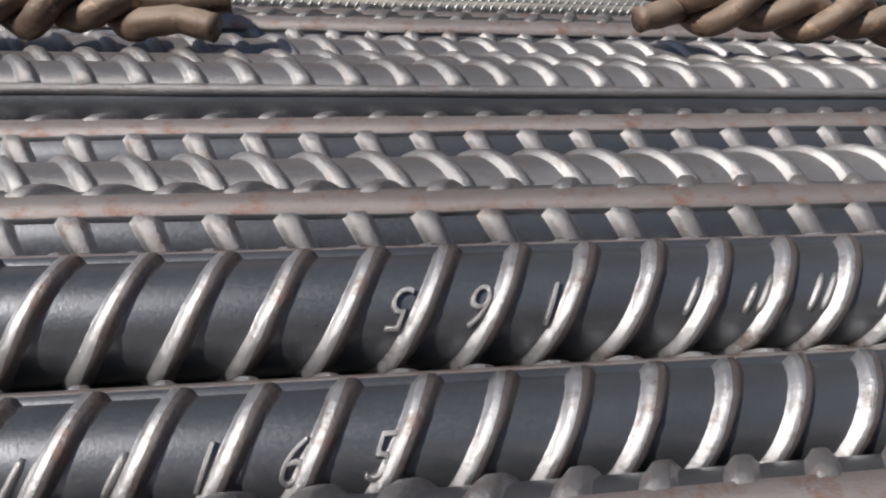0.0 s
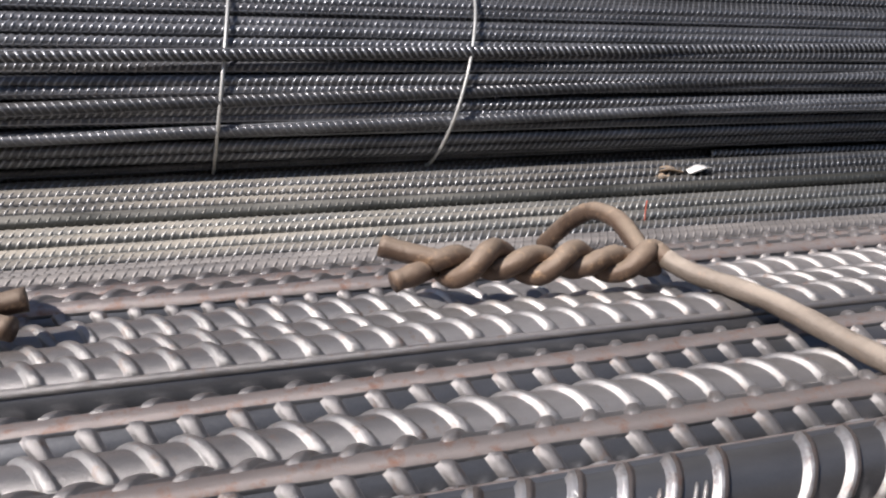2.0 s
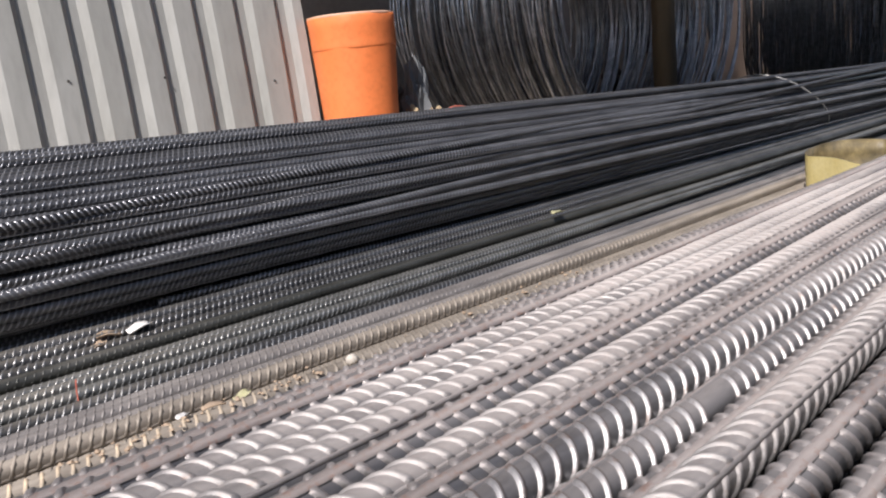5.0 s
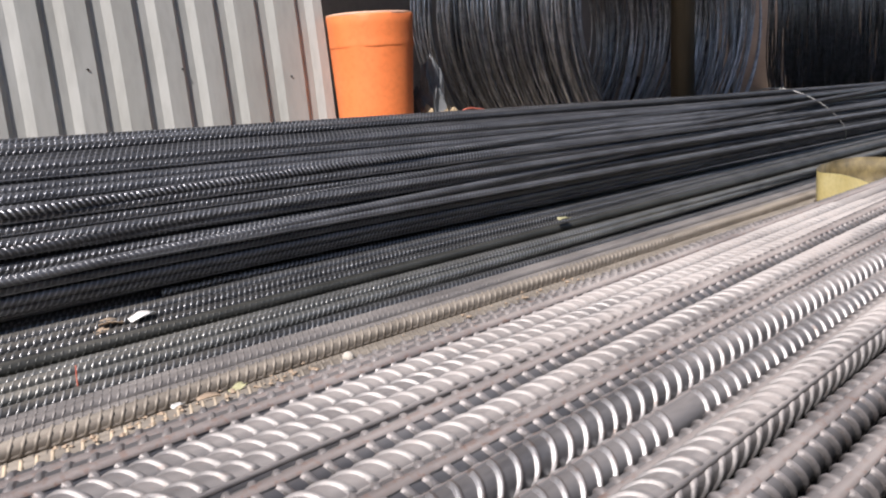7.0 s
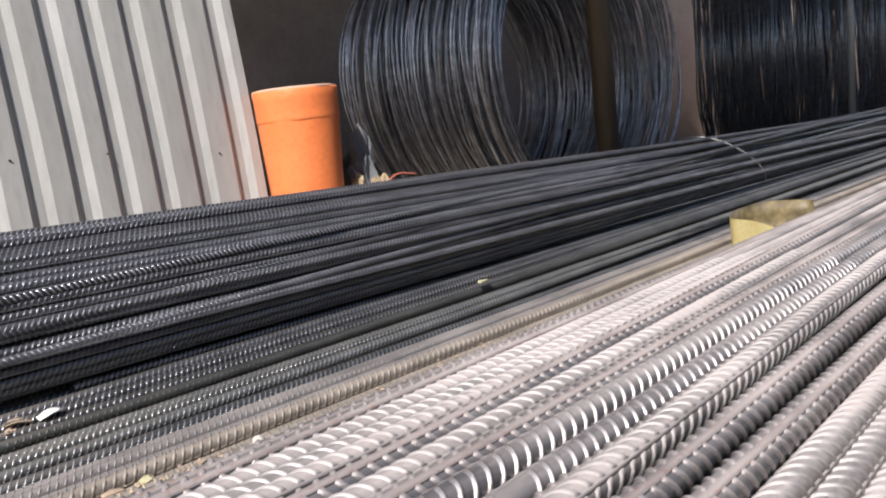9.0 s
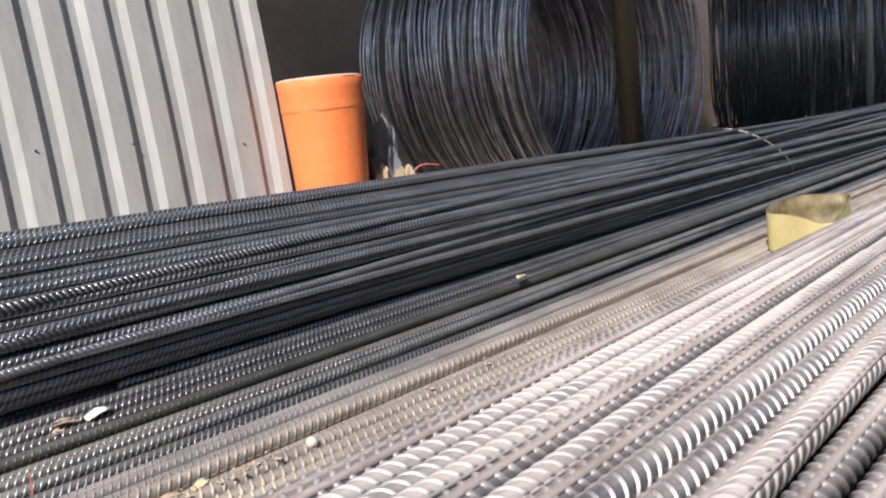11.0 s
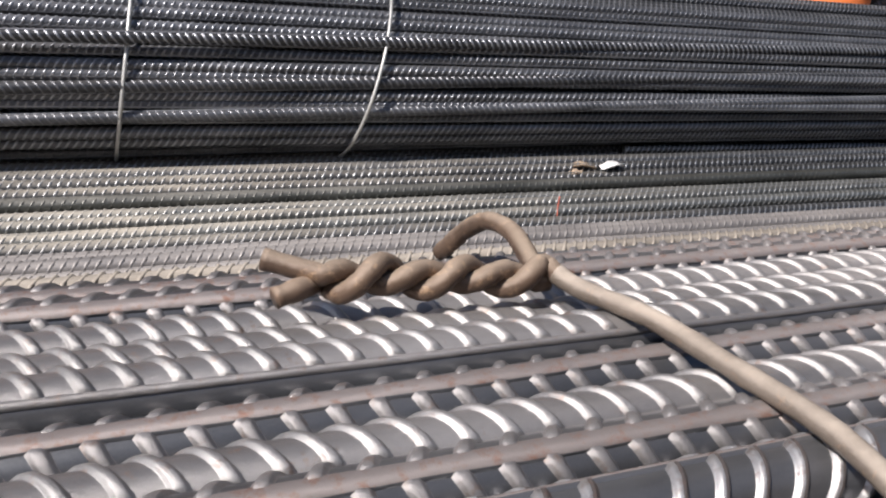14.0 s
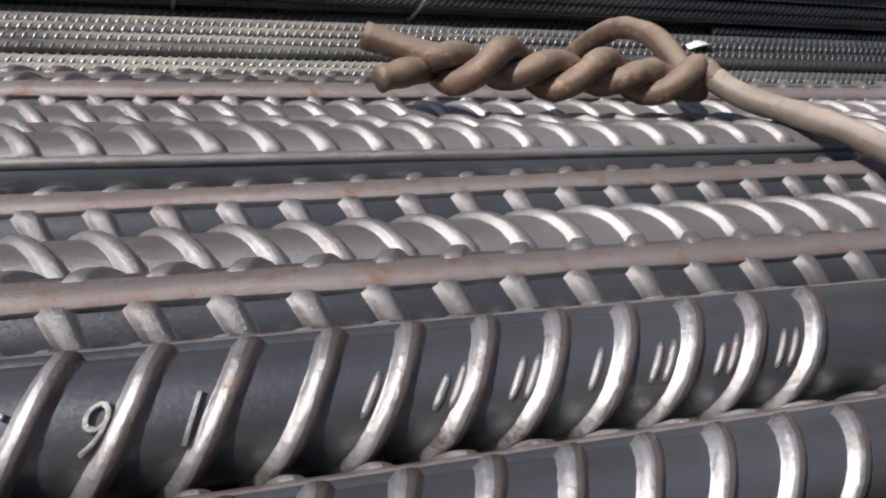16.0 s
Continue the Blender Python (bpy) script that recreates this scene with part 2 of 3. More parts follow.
def rebar_mesh(name, x0, x1, R, pitch, rib, seam, slant, fine, mats, sides=28, skip=(), front=True):
    """A ribbed bar along x. Round core, two flat seams (up and down at phi 90 and 270), and slanting ribs on both faces.
    phi runs from the front over the top. rib: (height, foot, crown); seam: (height, foot, crown); fine: stretch with full detail."""
    rng = random.Random(name)
    V, F, I = [], [], []
    done = []

    def close(kind):
        done.append((kind, mesh_of(kind, V, F, mats, I)))
        V.clear(), F.clear(), I.clear()

    def at(x, phi, r):
        return (x, -math.cos(phi) * r, math.sin(phi) * r)

    n = 6
    for i in range(n + 1):
        x = x0 + (x1 - x0) * i / n
        V.extend(at(x, 2 * math.pi * k / sides, R) for k in range(sides))
    for i in range(n):
        for k in range(sides):
            l = (k + 1) % sides
            F.append((i * sides + k, (i + 1) * sides + k, (i + 1) * sides + l, i * sides + l))
            # Half below the front seam takes the darker steel, painting its shade.
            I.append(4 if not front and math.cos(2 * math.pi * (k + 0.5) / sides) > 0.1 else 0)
    F.append(tuple(range(sides)))
    I.append(1)
    F.append(tuple(n * sides + k for k in range(sides))[::-1])
    I.append(1)
    close("core")
    h, foot, crown = seam
    for mid in (math.pi / 2, 3 * math.pi / 2):
        o = len(V)
        steps = int((x1 - x0) / pitch * 0.5)
        for i in range(steps + 1):
            x = x0 + (x1 - x0) * i / steps
            w = 1 + 0.10 * math.sin(x * 61 + mid) + rng.uniform(-0.05, 0.05)
            for u, r in ((-foot, R - 0.0004), (-crown * w, R + h), (crown * w, R + h), (foot, R - 0.0004)):
                V.append(at(x, mid + u / 2 / R, r))
        for i in range(steps):
            for k in range(3):
                a = o + i * 4 + k
                F.append((a, a + 4, a + 5, a + 1))
                I.append(3 if k == 1 else 0)
        close("seam")
    h, foot, crown = rib
    half = math.pi / 2 - 0.75 * seam[2] / 2 / R
    count = int((x1 - x0) / pitch)
    shapes = {True: ((-1.0, 0.0), (-0.76, 0.10), (-0.58, 0.42), (-0.40, 0.86), (-0.28, 0.97), (0.0, 1.0), (0.28, 0.97), (0.40, 0.86), (0.58, 0.42), (0.76, 0.10), (1.0, 0.0)),
              False: ((-1.0, 0.0), (-0.62, 0.30), (-0.34, 0.95), (0.34, 0.95), (0.62, 0.30), (1.0, 0.0))}
    for face, (mid, s) in enumerate(((0.0, slant), (math.pi, -slant))):
        for i in range(count):
            xm = x0 + pitch * (i + 0.5 - 0.22 * face)
            if any(a < xm < b for a, b in skip):
                continue
            if not face and not front:
                continue
            near = fine[0] < xm < fine[1]
            arcs = 14 if near else 5
            prof = shapes[near]
            o, q = len(V), len(prof)
            hh = h * rng.uniform(0.92, 1.07)
            us = [-1.0] + [-0.965 + 1.93 * j / (arcs - 2) for j in range(arcs - 1)] + [1.0]
            for j, u in enumerate(us):
                phi = mid + u * half
                fall = (1 - 0.12 * abs(u) ** 3) if 0 < j < arcs else 0.25
                jig = rng.uniform(-0.00014, 0.00014) if near else 0
                worn = rng.uniform(0.95, 1.03) if near else 1
                for e, z in prof:
                    V.append(at(xm + s * R * half * (1.22 * u - 0.22 * u ** 3) + e * 0.5 * foot * (1.0 + 0.22 * u * u) + jig, phi, R - 0.0004 + (hh * fall * worn + 0.0004) * z))
            for j in range(arcs):
                for k in range(q - 1):
                    a = o + j * q + k
                    F.append((a, a + q, a + q + 1, a + 1))
                    # Slot 1: crest and painted shaded right side; slot 2: painted sunlit left side.
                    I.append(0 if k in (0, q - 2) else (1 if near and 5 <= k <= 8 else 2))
        close("ribbing")
    return done


def lay(name, mesh, p, q, roll, shift=0.0):
    """A bar through the points p and q (its local x runs from p on), turned by roll degrees from front to top."""
    p, q = Vector(p), Vector(q)
    d = (q - p).normalized()
    side = Vector((0, 0, 1)).cross(d).normalized()
    m = Matrix((d, side, d.cross(side))).transposed().to_4x4()
    ob = new(name)
    for kind, me in mesh:
        kid = new(kind, me)
        kid.parent = ob
        if kind == "ribbing":
            tagged(kid, kind="stuff")
    ob.matrix_world = Matrix.Translation(p) @ m @ Matrix.Rotation(-radians(roll), 4, "X") @ Matrix.Translation((shift, 0, 0))
    return ob


# ---------------- ground and shed ----------------
GROUND = -0.33
m_earth = plain("yard_dirt", (0.16, 0.13, 0.10), (0.25, 0.21, 0.165), 3, 0.9, 0, 0.6, 0.01)
m_wall = plain("sooty_plaster", (0.36, 0.30, 0.265), (0.48, 0.42, 0.38), 2.2, 0.9, 0, 0.3, 0.004)
m_roof = plain("roof_iron", (0.10, 0.10, 0.10), (0.16, 0.15, 0.14), 3, 0.6, 0.4)
bm = bmesh.new()
bmesh.ops.create_grid(bm, x_segments=60, y_segments=60, size=60)
for v in bm.verts:
    v.co.z = GROUND + 0.01 * noise.noise(v.co * 0.8) - 0.01
tagged(part("ground", bm, m_earth), "brown trodden dirt of the yard under the steel", "ground", kind="structure")
tagged(part("wall_north", box_bm((-4, 5.4, GROUND - 0.2), (14, 5.6, 3.2)), m_wall), "dark sooty plaster back wall of the shed", "wall", kind="structure")
tagged(part("wall_east", box_bm((13.8, 1.9, GROUND - 0.2), (14, 5.4, 3.2)), m_wall), "dark sooty plaster end wall of the shed", "wall", kind="structure")
# Out of view; added so that front faces reflect less sky.
tagged(part("unseen_wall_south", box_bm((-9, -2.6, GROUND - 0.2), (14, -2.4, 1.7)), m_wall), "unseen plain wall added behind the camera to darken reflections", "wall", kind="structure")
# Unseen roof, added; its edges are placed to keep sun off the coils.
tagged(part("shade_roof", box_bm((1.2, 0.72, 2.25), (9.2, 5.6, 2.30)), m_roof), "unseen iron roof added to shade the back of the yard", "roof", kind="structure")

# ---------------- thick bars ----------------
PITCH, R = 0.0177, 0.0147
LEFT = -124.5 * PITCH
big = rebar_mesh("thick_rebar", LEFT, 9.2, R, PITCH, (0.0023, 0.0098, 0.0050), (0.0016, 0.0092, 0.0074), 0.57, (-0.45, 1.7), [m_core, m_dull, m_dull, m_seam])
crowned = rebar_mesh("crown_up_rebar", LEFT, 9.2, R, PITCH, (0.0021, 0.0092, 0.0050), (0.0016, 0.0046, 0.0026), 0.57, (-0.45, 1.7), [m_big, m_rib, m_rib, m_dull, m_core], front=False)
ribbed_round = rebar_mesh("all_ribbed_rebar", LEFT, 9.2, R, PITCH, (0.0021, 0.0092, 0.0050), (0.0016, 0.0046, 0.0026), 0.57, (-0.45, 1.7), [m_big, m_rib, m_rib, m_dull])
RIB, THIN_SEAM = (0.0023, 0.0088, 0.0044), (0.0015, 0.0050, 0.0028)
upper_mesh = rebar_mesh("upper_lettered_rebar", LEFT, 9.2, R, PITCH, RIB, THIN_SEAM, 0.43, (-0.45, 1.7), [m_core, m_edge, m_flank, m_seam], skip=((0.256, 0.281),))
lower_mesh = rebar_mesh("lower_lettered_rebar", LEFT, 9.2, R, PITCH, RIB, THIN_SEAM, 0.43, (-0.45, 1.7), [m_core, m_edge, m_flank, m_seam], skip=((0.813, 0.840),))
SLOPE = Vector((1, 0.03, -0.004))
LOW_SLOPE = Vector((1, 0.03, -0.014))
FACE, SEAM, CROWN = 20, 160, -85
# y and z of the axis at x = 0.15, roll, shift along the bar, drift in y and z for each metre
BIG = [
    (-0.078, -0.090, CROWN, 0.008, 0.03, 0.010), (-0.045, -0.075, CROWN, 0.004, 0.03, 0.010), (-0.012, -0.060, CROWN, 0.011, 0.022, 0.010),
    (0.023, -0.045, CROWN, 0.002, 0.008, 0.010), (0.058, -0.030, SEAM, 0.013, 0.002, 0.010), (0.088, -0.020, SEAM + 5, 0.006, 0.008, 0.010),
    (0.1205, -0.015, CROWN + 35, 0.009, 0.016, 0.012), (0.150, -0.0295, SEAM + 6, 0.001, 0.014, 0.009),
    (0.183, -0.0275, FACE, 0.0093, 0.012, 0.008), (0.2135, -0.0125, FACE, -0.0012, 0.008, 0.004),
    (0.243, -0.009, SEAM, 0.0005, 0.006, 0.002), (0.272, -0.012, CROWN + 25, 0.0099, 0.003, 0.009), (0.300, -0.0098, SEAM + 4, 0.0042, 0.007, 0.009), (0.328, -0.001, CROWN + 35, 0.0138, 0.0, 0.0),
    (0.3635, -0.0085, CROWN + 15, 0.012, 0.001, 0.0), (0.399, -0.0125, CROWN + 22, 0.007, 0.006, -0.002), (0.433, -0.0105, SEAM - 14, 0.010, 0.003, -0.005), (0.466, -0.016, SEAM - 10, 0.002, 0.0, -0.009),
]
THICK = "thick rebars of the front stack"
thick = []
for k, (y, z, roll, shift, drift, climb) in enumerate(BIG):
    run = Vector((1, SLOPE.y + drift, SLOPE.z + climb))
    p = Vector((0.15, y, z)) - run * 0.15
    q = p + run
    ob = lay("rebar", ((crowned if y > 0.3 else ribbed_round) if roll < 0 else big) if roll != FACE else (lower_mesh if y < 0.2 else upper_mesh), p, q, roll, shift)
    words = "thick grey ribbed steel bar with raised rolled marks" if roll == FACE else ("thick grey ribbed steel bar, crescent ribs facing up" if roll < 0 else "thick ribbed steel bar with rust-brown flat seam")
    thick.append(tagged(ob, words, "rebar", THICK))

# ---------------- lower bars ----------------
FAR = (9, 9)
tan_mesh = rebar_mesh("tan_rebar", -2.2, 9.2, 0.0165, 0.0190, (0.0034, 0.0092, 0.0045), (0.0014, 0.006, 0.004), 0.35, FAR, [m_brown_dust, m_tan, m_tan, m_tan], 18)
brown_mesh = rebar_mesh("brown_rebar", -2.2, 9.2, 0.0150, 0.0165, (0.0029, 0.0084, 0.0042), (0.0014, 0.006, 0.004), 0.5, FAR, [m_brown_dust] * 4, 18)
pale_mesh = rebar_mesh("pale_rebar", -2.2, 9.2, 0.0120, 0.0130, (0.0017, 0.0068, 0.0030), (0.0012, 0.005, 0.003), 0.5, FAR, [m_grey_dust] * 4, 14)
mid_mesh = rebar_mesh("medium_rebar", -2.2, 9.2, 0.0105, 0.0118, (0.0015, 0.0066, 0.0026), (0.0012, 0.0045, 0.003), 0.55, FAR, [m_mid, m_mid, m_mid_rib, m_mid_rib], 14)
ink_mesh = rebar_mesh("ink_rebar", -2.2, 9.2, 0.0110, 0.0122, (0.0016, 0.0066, 0.0026), (0.0012, 0.0045, 0.003), 0.5, FAR, [m_ink, m_ink, m_ink_rib, m_ink], 14)
olive_mesh = rebar_mesh("olive_rebar", -2.2, 9.2, 0.0112, 0.0125, (0.0012, 0.0060, 0.0026), (0.0010, 0.0045, 0.003), 0.5, FAR, [m_olive] * 4, 14)
pile_mesh = rebar_mesh("thin_rebar", -2.2, 8.6, 0.0088, 0.0112, (0.0014, 0.0064, 0.0024), (0.0010, 0.004, 0.0026), 0.55, (9, 9), [m_pile, m_pile, m_pile_rib, m_pile_rib], 12)
rng = random.Random(5)


def low_z(y):
    return float(np.interp(y, [0.40, 0.75, 0.97, 1.14, 1.24, 1.40], [-0.26, -0.235, -0.222, -0.188, -0.152, -0.135]))


KINDS = {
    "tan": (tan_mesh, "thick ribbed steel bar caked in pale tan dust", "dusty rebars of the lower layer"),
    "brown": (brown_mesh, "ribbed steel bar under brown dust", "dusty rebars of the lower layer"),
    "pale": (pale_mesh, "pale grey ribbed steel bar filmed with dust", "dusty rebars of the lower layer"),
    "grey": (mid_mesh, "medium grey ribbed steel bar of a loose layer", "medium rebars of the loose layer"),
    "ink": (ink_mesh, "black ribbed steel bar, its ribs painted lighter for glints", "medium rebars of the loose layer"),
    "olive": (olive_mesh, "dark olive steel bar with shallow ribs", "medium rebars of the loose layer"),
}
# y at x = 0.7, height over the usual level, skew to y, kind
LOOSE = [(0.60 + 0.034 * k, -0.004, 0.0, "tan") for k in range(9)] + [
    (0.905, -0.002, 0.0, "tan"), (0.935, -0.004, 0.002, "tan"), (0.966, 0.004, -0.002, "tan"), (0.994, -0.010, 0.003, "brown"), (1.021, 0.006, 0.0, "brown"),
    (1.047, 0.000, 0.005, "pale"), (1.069, 0.005, 0.003, "pale"), (1.092, 0.000, -0.004, "pale"), (1.112, -0.010, 0.006, "ink"), (1.131, -0.004, -0.008, "ink"),
    (1.151, -0.002, 0.010, "grey"), (1.170, 0.003, 0.006, "grey"), (1.191, 0.000, -0.003, "grey"), (1.214, 0.004, 0.007, "olive"), (1.238, 0.002, 0.002, "ink"),
    (1.259, 0.007, 0.006, "ink"), (1.280, -0.003, -0.004, "grey"), (1.303, 0.004, 0.010, "ink"), (1.326, -0.004, 0.002, "grey"), (1.350, 0.000, 0.008, "ink"),
    (1.374, 0.003, -0.003, "ink"), (1.398, 0.0, 0.004, "ink"), (1.422, 0.0, 0.0, "ink"),
]
for y, up, skew, kind in LOOSE:
    mesh, words, band = KINDS[kind]
    p = Vector((0.7, y, low_z(y) + up)) - LOW_SLOPE * 0.7
    roll = rng.uniform(15, 75)
    tagged(lay("rebar", mesh, p, p + LOW_SLOPE + Vector((0, skew, rng.uniform(-0.001, 0.001))), roll, rng.uniform(0, 0.02)), words, "rebar", band)


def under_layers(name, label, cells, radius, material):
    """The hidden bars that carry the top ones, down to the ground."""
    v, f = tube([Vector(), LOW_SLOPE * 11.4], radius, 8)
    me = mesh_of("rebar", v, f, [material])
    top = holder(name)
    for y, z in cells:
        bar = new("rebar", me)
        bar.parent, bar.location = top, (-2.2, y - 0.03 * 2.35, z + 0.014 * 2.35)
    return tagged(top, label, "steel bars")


cells = []
for k, (y, z, *_) in enumerate(BIG):
    zz = z - 0.031
    while zz > GROUND - 0.01:
        cells.append((y + 0.015 * (int(zz * 100) % 2), zz))
        zz -= 0.029
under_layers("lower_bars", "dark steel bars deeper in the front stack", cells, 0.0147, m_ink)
cells = []
y = 0.50
while y < 1.45:
    zz = low_z(y) - 0.028
    while zz > GROUND - 0.01:
        cells.append((y, zz))
        zz -= 0.026
    y += 0.028
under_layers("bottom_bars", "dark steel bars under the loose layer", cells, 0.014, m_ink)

# ---------------- the bundle behind ----------------
BUNDLE = "thin rebars of the tied bundle"
AXIS = Vector((1, 0.03, -0.022))
prof = [(1.385, -0.122), (1.335, -0.100), (1.305, -0.070), (1.290, -0.030), (1.292, 0.010), (1.305, 0.048), (1.330, 0.085), (1.365, 0.118), (1.410, 0.145), (1.460, 0.160), (1.520, 0.166), (1.580, 0.160)]
pts = []
for depth in (0, 1):
    c = curve_pts([(a + depth * 0.010, b - depth * 0.006, 0) for a, b in prof], 12)
    run = 0.0
    want = 0.009 * depth
    for a, b in zip(c, c[1:]):
        run += (b - a).length
        if run >= want:
            inward = (Vector((1.46, 0.0, 0)) - a).normalized()
            pts.append((a + inward * 0.0175 * depth, depth))
            want += 0.0195
rng = random.Random(11)
for c, depth in pts:
    y, z = c.x + rng.uniform(-0.004, 0.004), c.y + rng.uniform(-0.004, 0.004)
    p = Vector((0.4, y, z))
    f = 0.80 + rng.uniform(-0.17, 0.15)
    q = Vector((3.75, 1.46 + (y - 1.46) * f, 0.0 + z * f)) + AXIS * 3.35 - Vector((3.35, 0, 0))
    tagged(lay("rebar", pile_mesh, p, q, rng.uniform(-20, 85), rng.uniform(-0.05, 0.05) - 0.4), "thin black ribbed steel bar of a tied bundle", "rebar", BUNDLE)
for y0, z0, y1, z1 in ((1.315, 0.065, 1.42, 0.098), (1.30, 0.01, 1.36, 0.085), (1.298, -0.035, 1.33, 0.035)):
    p = Vector((0.9, y0 - 0.008 + 0.015, z0 + 0.004 - 0.011))
    q = Vector((3.75, y1 + 0.09, z1 - 0.070))
    tagged(lay("rebar", pile_mesh, p, q, rng.uniform(-180, 180), -0.9), "thin black ribbed steel bar crossing the tied bundle", "rebar", BUNDLE)
stray = rebar_mesh("stray_rebar", 0.0, 6.5, 0.0088, 0.0112, (0.0014, 0.0064, 0.0024), (0.0010, 0.004, 0.0026), 0.55, FAR, [m_ink, m_ink_rib, m_ink_rib, m_ink], 12)
tagged(lay("rebar", stray, (0.955, 1.352, -0.131), (3.75, 1.436, -0.192), 40), "thin black ribbed steel bar, its cut end under the bundle", "rebar", BUNDLE)
core = []
for i in range(9):
    for j in range(14):
        y, z = 1.37 + 0.024 * i, -0.30 + 0.03 * j
        if ((y - 1.50) / 0.19) ** 2 + max(0, (z - 0.0) / 0.14) ** 2 < 1:
            core.append((y + 0.012 * (j % 2), z))
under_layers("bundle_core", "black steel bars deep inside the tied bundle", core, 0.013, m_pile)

# ---------------- rolled marks on the two lettered bars ----------------
def wrapped(verts, x_at, phi_at, way, lean):
    """Bends flat marks (u along, v up, w out) round the bar; way -1 turns them upside down."""
    out = []
    for u, v, w in verts:
        x = x_at + way * u + lean * way * v
        phi = radians(phi_at) + way * v / R
        r = R - 0.0003 + w
        out.append((x, -math.cos(phi) * r, math.sin(phi) * r))
    return out


def digit_mesh(ch, height):
    c = bpy.data.curves.new("digit", "FONT")
    c.body, c.size, c.align_x, c.align_y = ch, height * 1.38, "CENTER", "CENTER"
    c.offset = -0.0003
    c.extrude, c.bevel_depth, c.bevel_resolution, c.resolution_u = 0.0007, 0.00022, 1, 3
    ob = new("digit", c)
    me = bpy.data.meshes.new_from_object(ob.evaluated_get(bpy.context.evaluated_depsgraph_get()))
    bpy.data.objects.remove(ob)
    bm = bmesh.new()
    bm.from_mesh(me)
    bmesh.ops.triangulate(bm, faces=bm.faces[:])
    for _ in range(2):
        long = [e for e in bm.edges if e.calc_length() > 0.0022]
        bmesh.ops.subdivide_edges(bm, edges=long, cuts=1)
        bmesh.ops.triangulate(bm, faces=[f for f in bm.faces if len(f.verts) > 3])
    me2 = bpy.data.meshes.new("digit")
    bm.to_mesh(me2)
    bm.free()
    return me2


def mark(ob, ch, x, phi, way, height=0.0105):
    me = digit_mesh(ch, height)
    co = wrapped([(v.co.x * 0.82, v.co.y, v.co.z + 0.0006) for v in me.vertices], x, phi, way, 0.38)
    for v, p in zip(me.vertices, co):
        v.co = p
    me.materials.append(m_rib)
    kid = new("raised_digit", me)
    kid.parent = ob
    tagged(kid, "raised rolled digit " + ch)


def stroke(ob, x, phi, way, u, v0, v1):
    """A plain raised bar in place of an illegible or trade letter."""
    pts = [(u + 0.0002 * k, v0 + (v1 - v0) * k / 6, 0.0002) for k in range(7)]
    pts = wrapped(pts, x, phi, way, 0.38)
    v, f = tube(pts, [0.0006, 0.0009, 0.0010, 0.0010, 0.0010, 0.0009, 0.0006], 6)
    kid = solid("raised_bar", v, f, m_rib, ob)
    return tagged(kid, "raised rolled bar mark")


upper, lower = thick[9], thick[8]
SH = -0.0012
for ch, x in (("5", 0.0654), ("6", 0.0843), ("1", 0.1020)):
    mark(upper, ch, x - SH, 17, -1)
for k, n in enumerate((1, 2, 2, 1, 2, 2, 2)):
    x = 0.1380 + 0.0173 * k - SH
    for j in range(n):
        u = 0.0 if n == 1 else (-0.0018 if j == 0 else 0.0018)
        stroke(upper, x, 17, -1, u, -0.0045 + 0.002 * (j == 1 and k % 2), 0.0048)
SL = 0.0093
for ch, x in (("1", 0.0240), ("6", 0.0421), ("5", 0.0602)):
    mark(lower, ch, x - SL, 11, 1)
stroke(lower, 0.0060 - SL, 11, 1, 0.0, -0.0048, 0.0048)
stroke(lower, -0.0117 - SL, 11, 1, -0.0018, -0.0048, 0.0048)
stroke(lower, -0.0117 - SL, 11, 1, 0.0018, -0.0048, 0.0048)

# ---------------- twisted tie wires on the front stack ----------------
WR = 0.0055


def tie_wire(a, j, ends, hump, tail, turns, label):
    """Two strands twisted from a to j, cut ends at a, one strand leaving as a hump and the other as a long tail."""
    a, j = Vector(a), Vector(j)
    d = (j - a).normalized()
    s = d.cross(Vector((0, 0, 1))).normalized()
    u = s.cross(d)
    top = holder("tie_wire", a)
    for k, (end, rest) in enumerate(zip(ends, (hump, tail))):
        path = list(curve_pts([end, a + (Vector(end) - a) * 0.45 + d * 0.012], 6))[:-1]
        n = 44
        for i in range(n + 1):
            w = math.pi * k + 2 * math.pi * turns * i / n + 0.6
            r = WR * (0.62 if k == 0 else 1.22) * (1.0 + 0.10 * math.sin(5.0 * i / n + k))
            path.append(a + d * 0.018 + (j - a - d * 0.018) * (i / n) + s * math.cos(w) * r + u * math.sin(w) * r)
        leave = curve_pts([path[-1]] + [Vector(p) for p in rest], 8)
        rng = random.Random(k)
        if k:
            v, f = tube([p - a for p in leave[3:]], [WR * rng.uniform(0.90, 0.99) for _ in leave[3:]], 12)
            solid("tail", v, f, m_tail, top, "pale tail of the wire")
            leave = leave[:5]
        path = [p - a for p in path + leave[1:]]
        v, f = tube(path, [WR * rng.uniform(0.92, 1.06) for _ in path], 12)
        solid("strand", v, f, m_wire, top)
    return tagged(top, label, "wire")


tie_wire((0.178, 0.379, 0.027), (0.308, 0.369, 0.021), [(0.170, 0.391, 0.033), (0.172, 0.369, 0.021)],
         [(0.309, 0.393, 0.026), (0.310, 0.416, 0.031), (0.306, 0.441, 0.030), (0.299, 0.457, 0.020), (0.294, 0.466, 0.010), (0.290, 0.476, 0.000)],
         [(0.320, 0.353, 0.0195), (0.337, 0.314, 0.0175), (0.350, 0.264, 0.0120), (0.357, 0.215, 0.0085), (0.364, 0.170, -0.006), (0.372, 0.130, -0.017), (0.384, 0.060, -0.020), (0.392, 0.0, -0.046), (0.398, -0.08, -0.075)],
         2.7, "brown annealed tie wire twisted tight over the bars")
